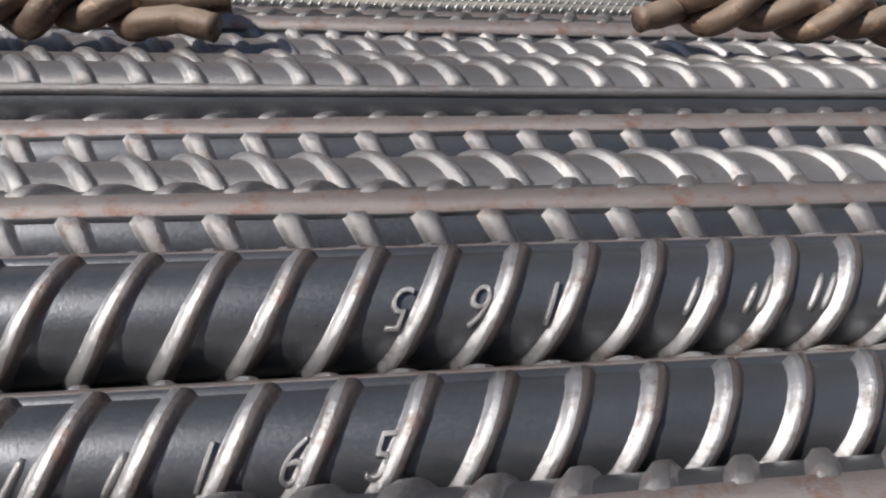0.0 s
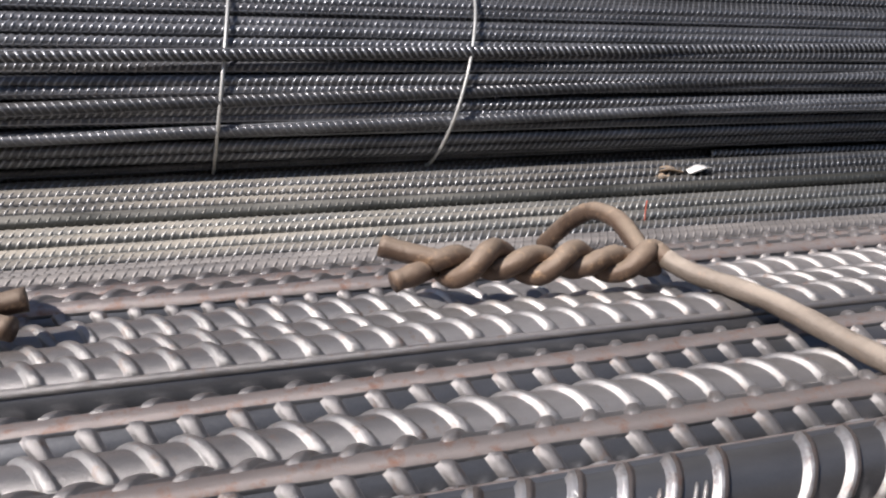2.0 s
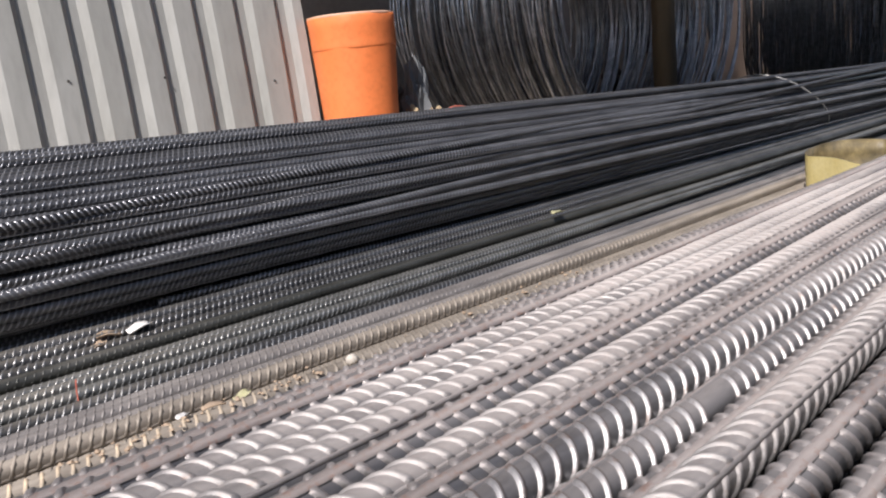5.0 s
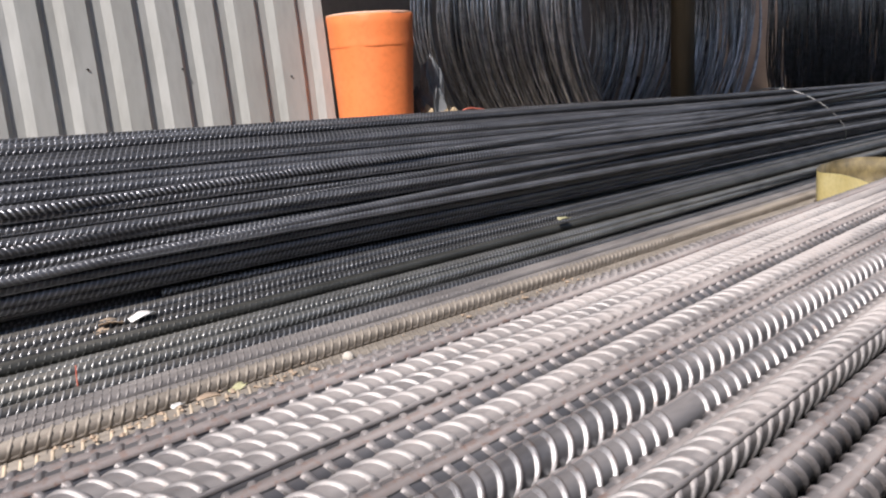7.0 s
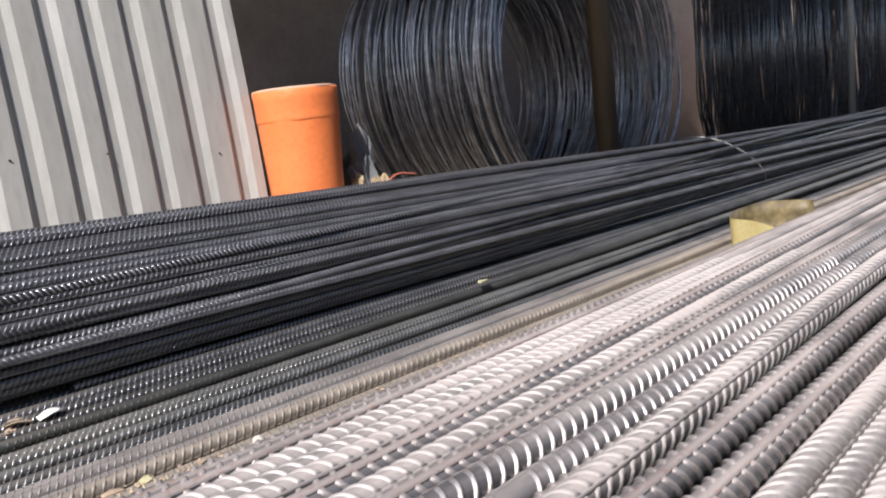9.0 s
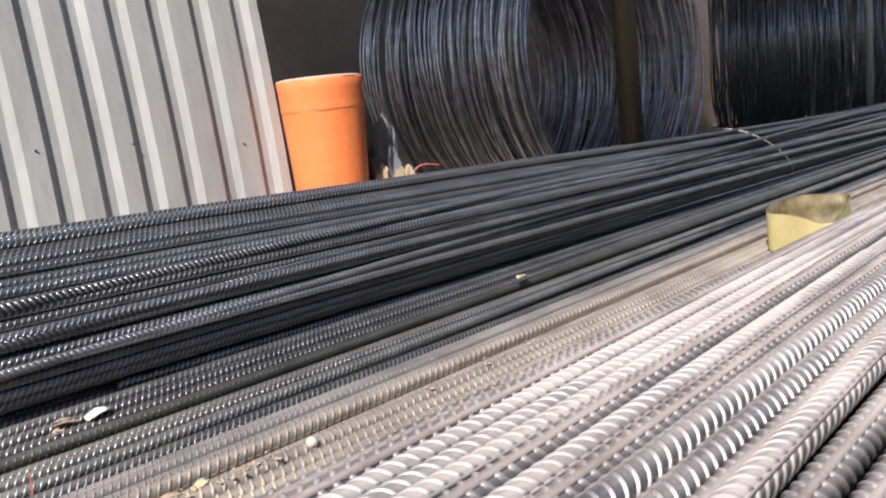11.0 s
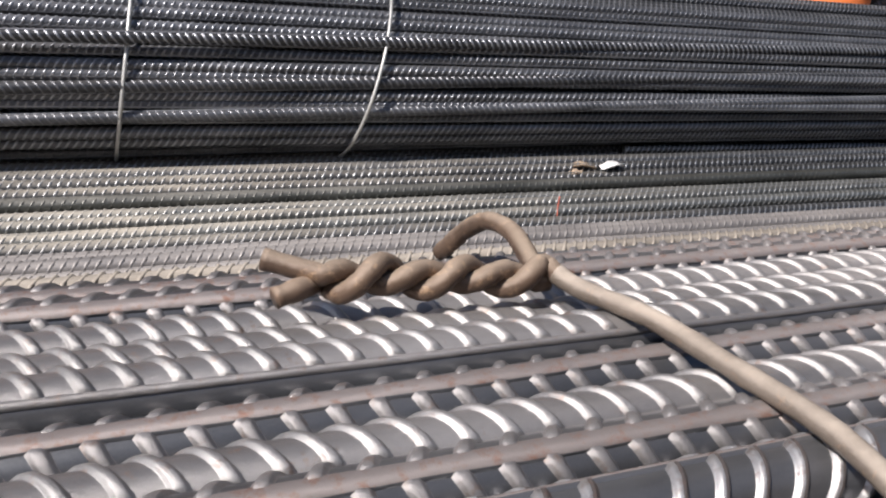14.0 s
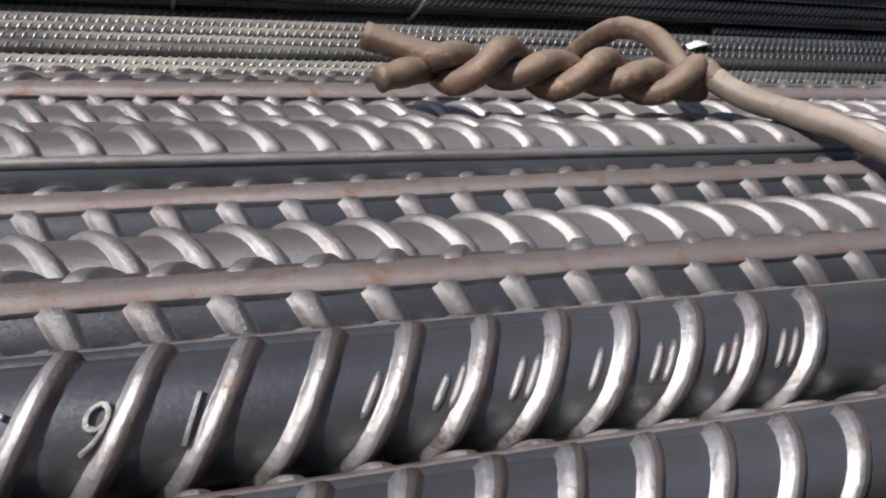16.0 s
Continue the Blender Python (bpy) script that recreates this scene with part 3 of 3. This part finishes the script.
tie_wire((-0.005, 0.372, 0.021), (-0.130, 0.374, 0.018), [(0.009, 0.378, 0.024), (0.005, 0.363, 0.016)],
         [(-0.137, 0.397, 0.025), (-0.123, 0.417, 0.037), (-0.062, 0.410, 0.047), (-0.031, 0.404, 0.044), (-0.017, 0.398, 0.032), (-0.013, 0.407, 0.013), (-0.011, 0.432, 0.001)],
         [(-0.140, 0.352, 0.019), (-0.150, 0.317, 0.017), (-0.160, 0.270, 0.013), (-0.168, 0.215, 0.010), (-0.176, 0.170, -0.004), (-0.185, 0.110, -0.016)],
         2.7, "dark brown annealed tie wire with a bent loop")

# ---------------- wires round the bundle ----------------
def bundle_tie(x_low, x_high, grow, label):
    loop = [Vector((0, a, b)) for a, b in prof] + [Vector((0, 1.66, 0.13)), Vector((0, 1.70, 0.05)), Vector((0, 1.68, -0.06)), Vector((0, 1.55, -0.14)), Vector((0, 1.45, -0.135))]
    mid = Vector((0, 1.46, 0.0))
    pts = []
    for p in loop:
        q = mid + (p - mid) * grow
        q += (p - mid).normalized() * 0.020
        k = (p.z + 0.12) / 0.28
        x = x_low + (x_high - x_low) * k
        pts.append(Vector((x, q.y + 0.03 * (x - 0.4), q.z - 0.022 * (x - 0.4))))
    c = curve_pts(pts + [pts[0]], 6)[:-1]
    v, f = tube(c, 0.0029, 6, True)
    ob = solid("bundle_tie", v, f, m_tie)
    return tagged(ob, label, "wire")


bundle_tie(0.415, 0.52, 1.0, "pale wire tied round the black bundle")
bundle_tie(0.075, 0.125, 1.0, "pale wire tied round the black bundle")
bundle_tie(4.27, 3.87, 0.82, "thin pale wire tied round the bundle's waist")

# ---------------- corrugated sheet ----------------
m_sheet = plain("weathered_cement_sheet", (0.31, 0.312, 0.288), (0.44, 0.447, 0.43), 3.0, 0.75, 0, 0.25, 0.002, (1, 1, 0.25))
GROOVES = [0.665, 0.812, 0.958, 1.107, 1.248, 1.393, 1.539, 1.682, 1.830, 1.991, 2.159]


def sheet_profile():
    xs = [(0.640, 0.0)]
    for g in GROOVES:
        xs += [(g - 0.012, 0.0), (g + 0.006, 0.017), (g + 0.042, 0.017), (g + 0.068, 0.0)]
    return [p for p in xs if p[0] < 2.262] + [(2.266, 0.0)]


def sheet():
    pr = sheet_profile()
    V, F = [], []
    rows = 14
    for side in (0.0, 0.006):
        for r in range(rows + 1):
            z = GROUND + 2.1 * r / rows
            for x, d in pr:
                V.append((x + 0.003 * math.sin(z * 5), 2.54 + 0.09 * (z + 0.3) + d + side + 0.004 * math.sin(x * 7 + z * 2), z))
    n = len(pr)
    block = n * (rows + 1)
    for r in range(rows):
        for k in range(n - 1):
            a = r * n + k
            F.append((a, a + 1, a + n + 1, a + n))
            F.append((block + a, block + a + n, block + a + n + 1, block + a + 1))
        for k in (0, n - 1):
            a = r * n + k
            F.append((a, a + n, block + a + n, block + a) if k == 0 else (a, block + a, block + a + n, a + n))
    for k in range(n - 1):
        a = rows * n + k
        F.append((a, a + 1, block + a + 1, block + a))
    top = holder("corrugated_sheet", (0, 0, 0))
    solid("panel", V, F, m_sheet, top, smooth=False)
    m_nail = plain("nail_hole_rust", (0.02, 0.018, 0.016), (0.05, 0.04, 0.03), 40)
    for x, z in ((1.356, 0.30), (1.670, 0.288), (2.095, 0.245), (1.03, 0.31), (0.72, 0.33)):
        bm = bmesh.new()
        bmesh.ops.create_cone(bm, cap_ends=True, segments=10, radius1=0.0045, radius2=0.003, depth=0.006)
        bmesh.ops.rotate(bm, verts=bm.verts[:], matrix=Matrix.Rotation(radians(90), 3, "X"))
        bmesh.ops.translate(bm, verts=bm.verts[:], vec=(x, 2.54 + 0.09 * (z + 0.3) - 0.002 + 0.004 * math.sin(x * 7 + z * 2), z))
        part("nail_head", bm, m_nail, top, "dark nail head")
    tagged(top, "pale grey weathered corrugated sheet leaning upright", "sheet")


sheet()

# ---------------- orange bucket ----------------
def lathe(profile, sides=40, wob=0.0, seed=0):
    rng = random.Random(seed)
    V, F = [], []
    ph = rng.uniform(0, 6)
    for i, (r, z) in enumerate(profile):
        for k in range(sides):
            w = 2 * math.pi * k / sides
            q = r * (1 + wob * math.sin(5 * w + ph + z * 9) + wob * 0.7 * math.sin(9 * w + z * 23))
            V.append((q * math.cos(w), q * math.sin(w), z))
    for i in range(len(profile) - 1):
        for k in range(sides):
            l = (k + 1) % sides
            F.append((i * sides + k, i * sides + l, (i + 1) * sides + l, (i + 1) * sides + k))
    return V, F


m_orange = plain("orange_plastic", (0.84, 0.215, 0.060), (0.90, 0.265, 0.085), 4, 0.5, 0, 0.08, 0.002)
m_lip = plain("dusty_orange_lip", (0.62, 0.34, 0.22), (0.72, 0.48, 0.36), 14, 0.6)
bucket = holder("bucket", (2.405, 2.495, GROUND))
v, f = lathe([(0.0, 0.0), (0.116, 0.0), (0.122, 0.012), (0.138, 0.30), (0.152, 0.55), (0.159, 0.668)], 44)
solid("body", v, f, m_orange, bucket)
v, f = lathe([(0.155, 0.660), (0.1592, 0.664), (0.1602, 0.672), (0.1596, 0.684), (0.160, 0.70), (0.162, 0.745), (0.165, 0.778), (0.163, 0.782), (0.157, 0.778), (0.153, 0.68)], 60, 0.009, 2)
solid("collar", v, f, m_orange, bucket, "crumpled orange upper band")
v, f = lathe([(0.150, 0.770), (0.163, 0.780), (0.164, 0.787), (0.150, 0.790), (0.0, 0.791)], 44, 0.006, 4)
lid = solid("lid", v, f, m_lip, bucket, "dusty faded lid")
tagged(bucket, "orange plastic bucket with a crumpled upper band", "bucket")

# ---------------- wire coils ----------------
def wire_coil(name, cx, cz, y0, y1, r_out, r_in, loops, wire, material, seed, label, binders, turn=0.0):
    rng = random.Random(seed)
    top = holder(name, (cx, y0, cz - r_out))
    top.rotation_euler.z = radians(turn)
    for i in range(loops):
        y = rng.random() ** 0.9 * (y1 - y0)
        edge = abs(2 * y / (y1 - y0) - 1)
        r = r_in + (r_out - r_in) * (1 - rng.random() ** 2) * (1 - 0.10 * edge)
        ox, oz = rng.uniform(-0.02, 0.02), rng.uniform(-0.02, 0.02) - (r_out - r) * 0.5
        tilt, ph = rng.uniform(-0.035, 0.035), rng.uniform(0, 6.3)
        tz = rng.uniform(-0.035, 0.035)
        wav, wp = rng.uniform(0.0, 0.018), rng.uniform(0, 6.3)
        n = 56
        path = []
        for k in range(n):
            w = 2 * math.pi * k / n
            rr = r * (1 + wav * math.sin(3 * w + wp))
            path.append(Vector((ox + rr * math.cos(w), y + tilt * rr * math.cos(w) + tz * rr * math.sin(w) + 0.01 * math.sin(4 * w + ph), r_out + oz + rr * math.sin(w))))
        v, f = tube(path, wire, 5, True)
        solid("loop", v, f, material, top)
    for w in binders:
        c, s = math.cos(w), math.sin(w)
        ra, rb = r_out + 0.012, r_in - 0.03
        pts = [Vector((ra * c, -0.03, r_out + ra * s)), Vector((ra * c, y1 - y0 + 0.03, r_out + ra * s)), Vector((rb * c, y1 - y0 + 0.03, r_out + rb * s)), Vector((rb * c, -0.03, r_out + rb * s))]
        c4 = []
        for a, b in zip(pts, pts[1:] + pts[:1]):
            c4 += [a.lerp(b, t) for t in (0.05, 0.35, 0.65, 0.95)]
        v, f = tube(c4, 0.006, 5, True)
        solid("binding_wire", v, f, material, top)
    return tagged(top, label, "wire coil")


wire_coil("wire_coil", 3.93, 0.50, 2.10, 3.10, 0.78, 0.60, 200, 0.0062, m_coil, 3, "large coil of blue-grey steel wire standing on edge", (0.9, 2.4))
wire_coil("wire_coil", 9.35, 0.62, 4.27, 6.2, 0.95, 0.75, 330, 0.0075, m_coil_dark, 8, "large coil of black steel wire in deep shade", (0.8, 2.2), -157)

m_post = plain("old_brown_timber", (0.10, 0.070, 0.038), (0.17, 0.125, 0.07), 5, 0.8, 0, 0.4, 0.003, (1, 1, 0.08))
tagged(part("post", box_bm((3.80, 2.00, GROUND), (3.905, 2.07, 2.25), 0.008), m_post), "brown timber post standing before the coil", "post")
m_pipe = plain("grey_pipe", (0.42, 0.42, 0.40), (0.55, 0.54, 0.5), 12, 0.5, 0.2)
v, f = tube([(4.53, 2.12, GROUND), (5.14, 2.55, 1.30)], 0.018, 10)
tagged(solid("pipe", [Vector(p) - Vector((0, 0, 0)) for p in v], f, m_pipe), "pale grey pipe leaning beside a coil", "pipe")
v, f = tube([(8.05, 2.30, GROUND), (8.25, 2.34, 1.9)], 0.03, 10)
tagged(solid("pipe", v, f, m_pipe), "pale grey pipe leaning in the shed", "pipe")

# scrap between the coils
m_scrap = plain("rusty_scrap", (0.07, 0.05, 0.04), (0.14, 0.105, 0.085), 9, 0.75, 0.3)
rng = random.Random(21)
for k in range(12):
    x, y = 4.98 + rng.uniform(-0.12, 0.22), 2.75 + rng.uniform(-0.1, 0.3)
    z0 = GROUND + 0.055 * k
    ang = rng.uniform(0, math.pi)
    d = Vector((math.cos(ang) * 0.24, math.sin(ang) * 0.10, rng.uniform(-0.05, 0.10)))
    c = Vector((x, y, z0 + 0.07))
    v, f = tube(curve_pts([c - d, c - d * 0.3 + Vector((0, 0, 0.04)), c + d * 0.4, c + d + Vector((0, 0, -0.03))], 4), rng.uniform(0.022, 0.045), 7)
    tagged(solid("scrap_piece", v, f, m_scrap), "bent dark rusty scrap piece between the coils", "scrap", "scrap between the coils")

# boards to the far side of the sheet, and a panel for the dark gap
m_board_a = plain("red_brown_board", (0.26, 0.13, 0.085), (0.33, 0.18, 0.13), 5, 0.75)
m_board_b = plain("blue_grey_board", (0.25, 0.25, 0.24), (0.34, 0.33, 0.30), 5, 0.75)
tagged(part("board", box_bm((-0.40, 2.60, GROUND), (0.375, 2.63, 1.7), 0.004), m_board_a), "red-brown board standing against the shed", "board")
tagged(part("board", box_bm((0.38, 2.58, GROUND), (0.505, 2.61, 1.7), 0.004), m_board_b), "blue-grey board standing beside a brown one", "board")
# Panel filling the gap, its near-black colour painting deep shade.
m_gap_black = plain("gap_shade_black", (0.010, 0.010, 0.011), (0.020, 0.019, 0.019), 6, 0.8)
tagged(part("board", box_bm((0.507, 2.66, GROUND), (0.680, 2.69, 1.7), 0.004), m_gap_black), "black panel added for the dark gap beside the corrugated sheet", "board")


# ---------------- lumps, rags, litter ----------------
def lump(name, at, size, material, seed, label, category, rough=0.35, sub=3):
    bm = bmesh.new()
    bmesh.ops.create_icosphere(bm, subdivisions=sub, radius=1)
    off = Vector((seed * 3.1, seed * 1.7, seed * 0.9))
    for v in bm.verts:
        k = 1 + rough * noise.noise(v.co * 1.6 + off) + rough * 0.5 * noise.noise(v.co * 4.2 + off)
        v.co = Vector((v.co.x * size[0] * k, v.co.y * size[1] * k, v.co.z * size[2] * k))
    ob = part(name, bm, material)
    ob.data.polygons.foreach_set("use_smooth", [True] * len(ob.data.polygons))
    ob.location = at
    return tagged(ob, label, category)


m_sack = plain("tan_sacking", (0.36, 0.27, 0.18), (0.45, 0.36, 0.26), 12, 0.9, 0, 0.5, 0.004)
m_rag = plain("cream_rag", (0.30, 0.225, 0.135), (0.44, 0.35, 0.23), 10, 0.85, 0, 0.3, 0.003)
m_bag = plain("grey_plastic_film", (0.09, 0.085, 0.085), (0.2, 0.19, 0.185), 9, 0.4, 0, 0.3, 0.004)
lump("sack", (0.14, 2.34, -0.06), (0.28, 0.16, 0.29), m_sack, 4, "slumped tan sack behind the black bundle", "sack", 0.3)


def crumple(name, at, size, material, seed, label, category, sharp=0.5):
    """A heap of folded sheet: creased ridges, not a smooth ball."""
    bm = bmesh.new()
    bmesh.ops.create_icosphere(bm, subdivisions=4, radius=1)
    off = Vector((seed * 2.3, seed * 1.1, seed * 0.7))
    for v in bm.verts:
        n = v.co.copy()
        crease = abs(noise.noise(n * 1.9 + off)) + 0.6 * abs(noise.noise(n * 4.1 + off))
        k = 1.12 - sharp * 1.6 * crease + 0.25 * noise.noise(n * 1.1 - off)
        v.co = Vector((n.x * size[0] * k, n.y * size[1] * k, n.z * size[2] * k))
    ob = part(name, bm, material)
    ob.data.polygons.foreach_set("use_smooth", [False] * len(ob.data.polygons))
    ob.location = at
    return tagged(ob, label, category)


m_film = plain("cloudy_plastic_film", (0.13, 0.14, 0.15), (0.21, 0.22, 0.23), 9, 0.45, 0, 0.3, 0.004)
crumple("plastic_bag", (2.70, 2.50, 0.02), (0.075, 0.07, 0.25), m_film, 9, "cloudy crumpled plastic bag beside the orange bucket", "bag", 0.45)
crumple("plastic_bag", (2.66, 2.62, -0.02), (0.10, 0.07, 0.29), m_bag, 14, "dark grey plastic bag stuffed behind the bucket", "bag", 0.4)
crumple("rag", (2.635, 2.43, -0.12), (0.070, 0.07, 0.19), m_rag, 7, "crumpled cream rag beside the orange bucket", "rag")
crumple("rag", (2.715, 2.40, -0.13), (0.085, 0.07, 0.20), m_rag, 12, "folded cream rag beside a plastic bag", "rag")
crumple("rag", (2.80, 2.41, -0.15), (0.060, 0.06, 0.19), m_rag, 19, "crumpled cream rag beside the wire coil", "rag")

m_white = plain("white_scrap", (0.75, 0.74, 0.72), (0.86, 0.85, 0.83), 60, 0.5)
m_leaf = plain("dry_leaf", (0.34, 0.25, 0.18), (0.46, 0.36, 0.26), 60, 0.8)
m_moss = plain("dry_yellow_litter", (0.38, 0.37, 0.20), (0.52, 0.50, 0.32), 60, 0.8)
m_stone = plain("pale_pebble", (0.52, 0.48, 0.42), (0.62, 0.58, 0.52), 90, 0.8)
m_twig = plain("red_twig", (0.42, 0.10, 0.07), (0.5, 0.16, 0.11), 80, 0.7)


def flake(name, at, length, width, turn, material, seed, label):
    """A small curled scrap with thickness."""
    rng = random.Random(seed)
    V, F = [], []
    n, m = 8, 5
    for side in (0.0, 0.0012):
        for i in range(n):
            for j in range(m):
                u, w = i / (n - 1) * 2 - 1, j / (m - 1) * 2 - 1
                edge = 1 - 0.35 * abs(u) ** 3 + 0.10 * math.sin(seed + 5 * u)
                V.append((u * length / 2, w * width / 2 * edge, side + 0.18 * width * (w * w + 0.6 * math.sin(2.3 * u + seed)) + rng.uniform(0, 0.0006)))
    b = n * m
    for i in range(n - 1):
        for j in range(m - 1):
            a = i * m + j
            F += [(a + b, a + b + m, a + b + m + 1, a + b + 1), (a, a + 1, a + m + 1, a + m)]
    rim = [i * m for i in range(n)] + [(n - 1) * m + j for j in range(1, m)] + [i * m + m - 1 for i in range(n - 2, -1, -1)] + [j for j in range(m - 2, 0, -1)]
    for a, c in zip(rim, rim[1:] + rim[:1]):
        F.append((a, c, c + b, a + b))
    ob = solid(name, V, F, material)
    ob.matrix_world = pose(*at, 0, 0, turn)
    return tagged(ob, label, "litter")


flake("paper_scrap", (0.872, 1.248, -0.138), 0.044, 0.026, 12, m_white, 1, "white paper scrap lying on the loose bars")
flake("dry_leaf", (0.822, 1.258, -0.139), 0.040, 0.026, -14, m_leaf, 2, "curled dry brown leaf beside a paper scrap")
flake("dry_leaf", (0.800, 1.244, -0.145), 0.026, 0.018, 35, m_leaf, 5, "curled dry brown leaf on grey bars")
flake("dry_leaf", (1.990, 1.246, -0.152), 0.050, 0.022, 10, m_moss, 3, "dry yellow leaf on the loose bars")
flake("dry_leaf", (0.893, 0.985, -0.207), 0.030, 0.018, 20, m_moss, 6, "yellowed leaf on a dusty bar")
flake("dry_leaf", (0.845, 0.985, -0.206), 0.034, 0.016, -8, m_leaf, 8, "brown leaf crumb on a dusty bar")
flake("paper_scrap", (0.800, 0.992, -0.206), 0.024, 0.012, 30, m_white, 9, "pale paper crumb on a dusty bar")
flake("dry_leaf", (0.973, 1.383, -0.128), 0.022, 0.012, 15, m_moss, 11, "pale leaf crumb under the bundle")
lump("pebble", (1.083, 0.965, -0.206), (0.011, 0.009, 0.009), m_stone, 2, "small pale pebble between dusty bars", "pebble", 0.3, 2)
v, f = tube(curve_pts([(0.716, 1.137, -0.187), (0.717, 1.139, -0.172), (0.719, 1.140, -0.154)], 4), 0.0012, 6)
tagged(solid("twig", v, f, m_twig), "thin red twig stuck upright between bars", "twig")
v, f = tube(curve_pts([(2.74, 2.40, 0.045), (2.80, 2.39, 0.075), (2.90, 2.38, 0.062)], 4), 0.004, 6)
tagged(solid("twig", v, f, m_twig), "thin red twig lying on cream rags", "twig")

# crumbs of dirt and leaf on the dusty bars
rng = random.Random(31)
V, F = [], []
for k in range(70):
    x = rng.uniform(0.62, 1.02) if k < 50 else rng.uniform(1.2, 1.75)
    y = 0.963 + 0.03 * (x - 0.7) + rng.gauss(0, 0.012)
    r = rng.uniform(0.0018, 0.0055)
    c = Vector((x, y, low_z(0.966) - 0.014 * (x - 0.7) + 0.0215 + r * 0.3))
    o = len(V)
    V += [c + Vector((rng.uniform(-1, 1), rng.uniform(-1, 1), 0.0)) * r * 0.3 + Vector(d) * r * rng.uniform(0.6, 1.2)
          for d in ((1.4, 0, 0), (-1.4, 0, 0), (0, 1, 0), (0, -1, 0), (0, 0, 0.7), (0, 0, -0.7))]
    F += [(o + a, o + b, o + d) for a, b, d in ((0, 2, 4), (2, 1, 4), (1, 3, 4), (3, 0, 4), (2, 0, 5), (1, 2, 5), (3, 1, 5), (0, 3, 5))]
tagged(solid("crumbs", V, F, m_leaf, smooth=False), "tan crumbs of dirt and leaf on dusty bars", "litter", kind="stuff")

# ---------------- cut yellow can ----------------
m_yellow = plain("faded_yellow_plastic", (0.70, 0.57, 0.20), (0.80, 0.70, 0.36), 9, 0.55, 0, 0.2, 0.003)
m_grime = plain("oily_grime", (0.05, 0.040, 0.022), (0.26, 0.205, 0.095), 18, 0.5)
foot = [(2.86, 0.985), (2.99, 1.018), (3.12, 1.045), (3.20, 0.97), (3.27, 0.87), (3.13, 0.825), (2.98, 0.785), (2.82, 0.75), (2.67, 0.715), (2.72, 0.80), (2.79, 0.89)]
ring_pts = []
for a, b in zip(foot, foot[1:] + foot[:1]):
    for k in range(5):
        ring_pts.append(Vector((a[0] + (b[0] - a[0]) * k / 5, a[1] + (b[1] - a[1]) * k / 5, 0)))
for _ in range(2):
    ring_pts = [(ring_pts[i - 1] + p * 2 + ring_pts[(i + 1) % len(ring_pts)]) / 4 for i, p in enumerate(ring_pts)]
mid = Vector((2.97, 0.88, 0))


def can():
    n = len(ring_pts)
    V, F = [], []
    levels = [(0.99, 0.0), (1.0, 0.03), (1.0, 0.075), (1.0, 0.118), (0.975, 0.118), (0.975, 0.075), (0.970, 0.006)]
    for k, (s, h) in enumerate(levels):
        for i, p in enumerate(ring_pts):
            q = mid + (p - mid) * s
            up = 0.004 * math.sin(i * 0.55) * (1 if h > 0.09 else 0)
            V.append((q.x + 0.004 * math.sin(i * 0.9 + h * 40), q.y, -0.238 + h + up))
    for k in range(len(levels) - 1):
        for i in range(n):
            j = (i + 1) % n
            F.append((k * n + i, k * n + j, (k + 1) * n + j, (k + 1) * n + i))
    top = holder("cut_can", (0, 0, 0))
    solid("wall", V[:4 * n] , [g for g in F if max(g) < 4 * n], m_yellow, top)
    W = V[3 * n:]
    G = [tuple(i - 3 * n for i in g) for g in F if min(g) >= 3 * n]
    G.append(tuple(3 * n + i for i in range(n)))
    solid("inside", W, G, m_grime, top, "grimy brown inside")
    tagged(top, "faded yellow plastic can cut open, grimy inside", "can")


can()
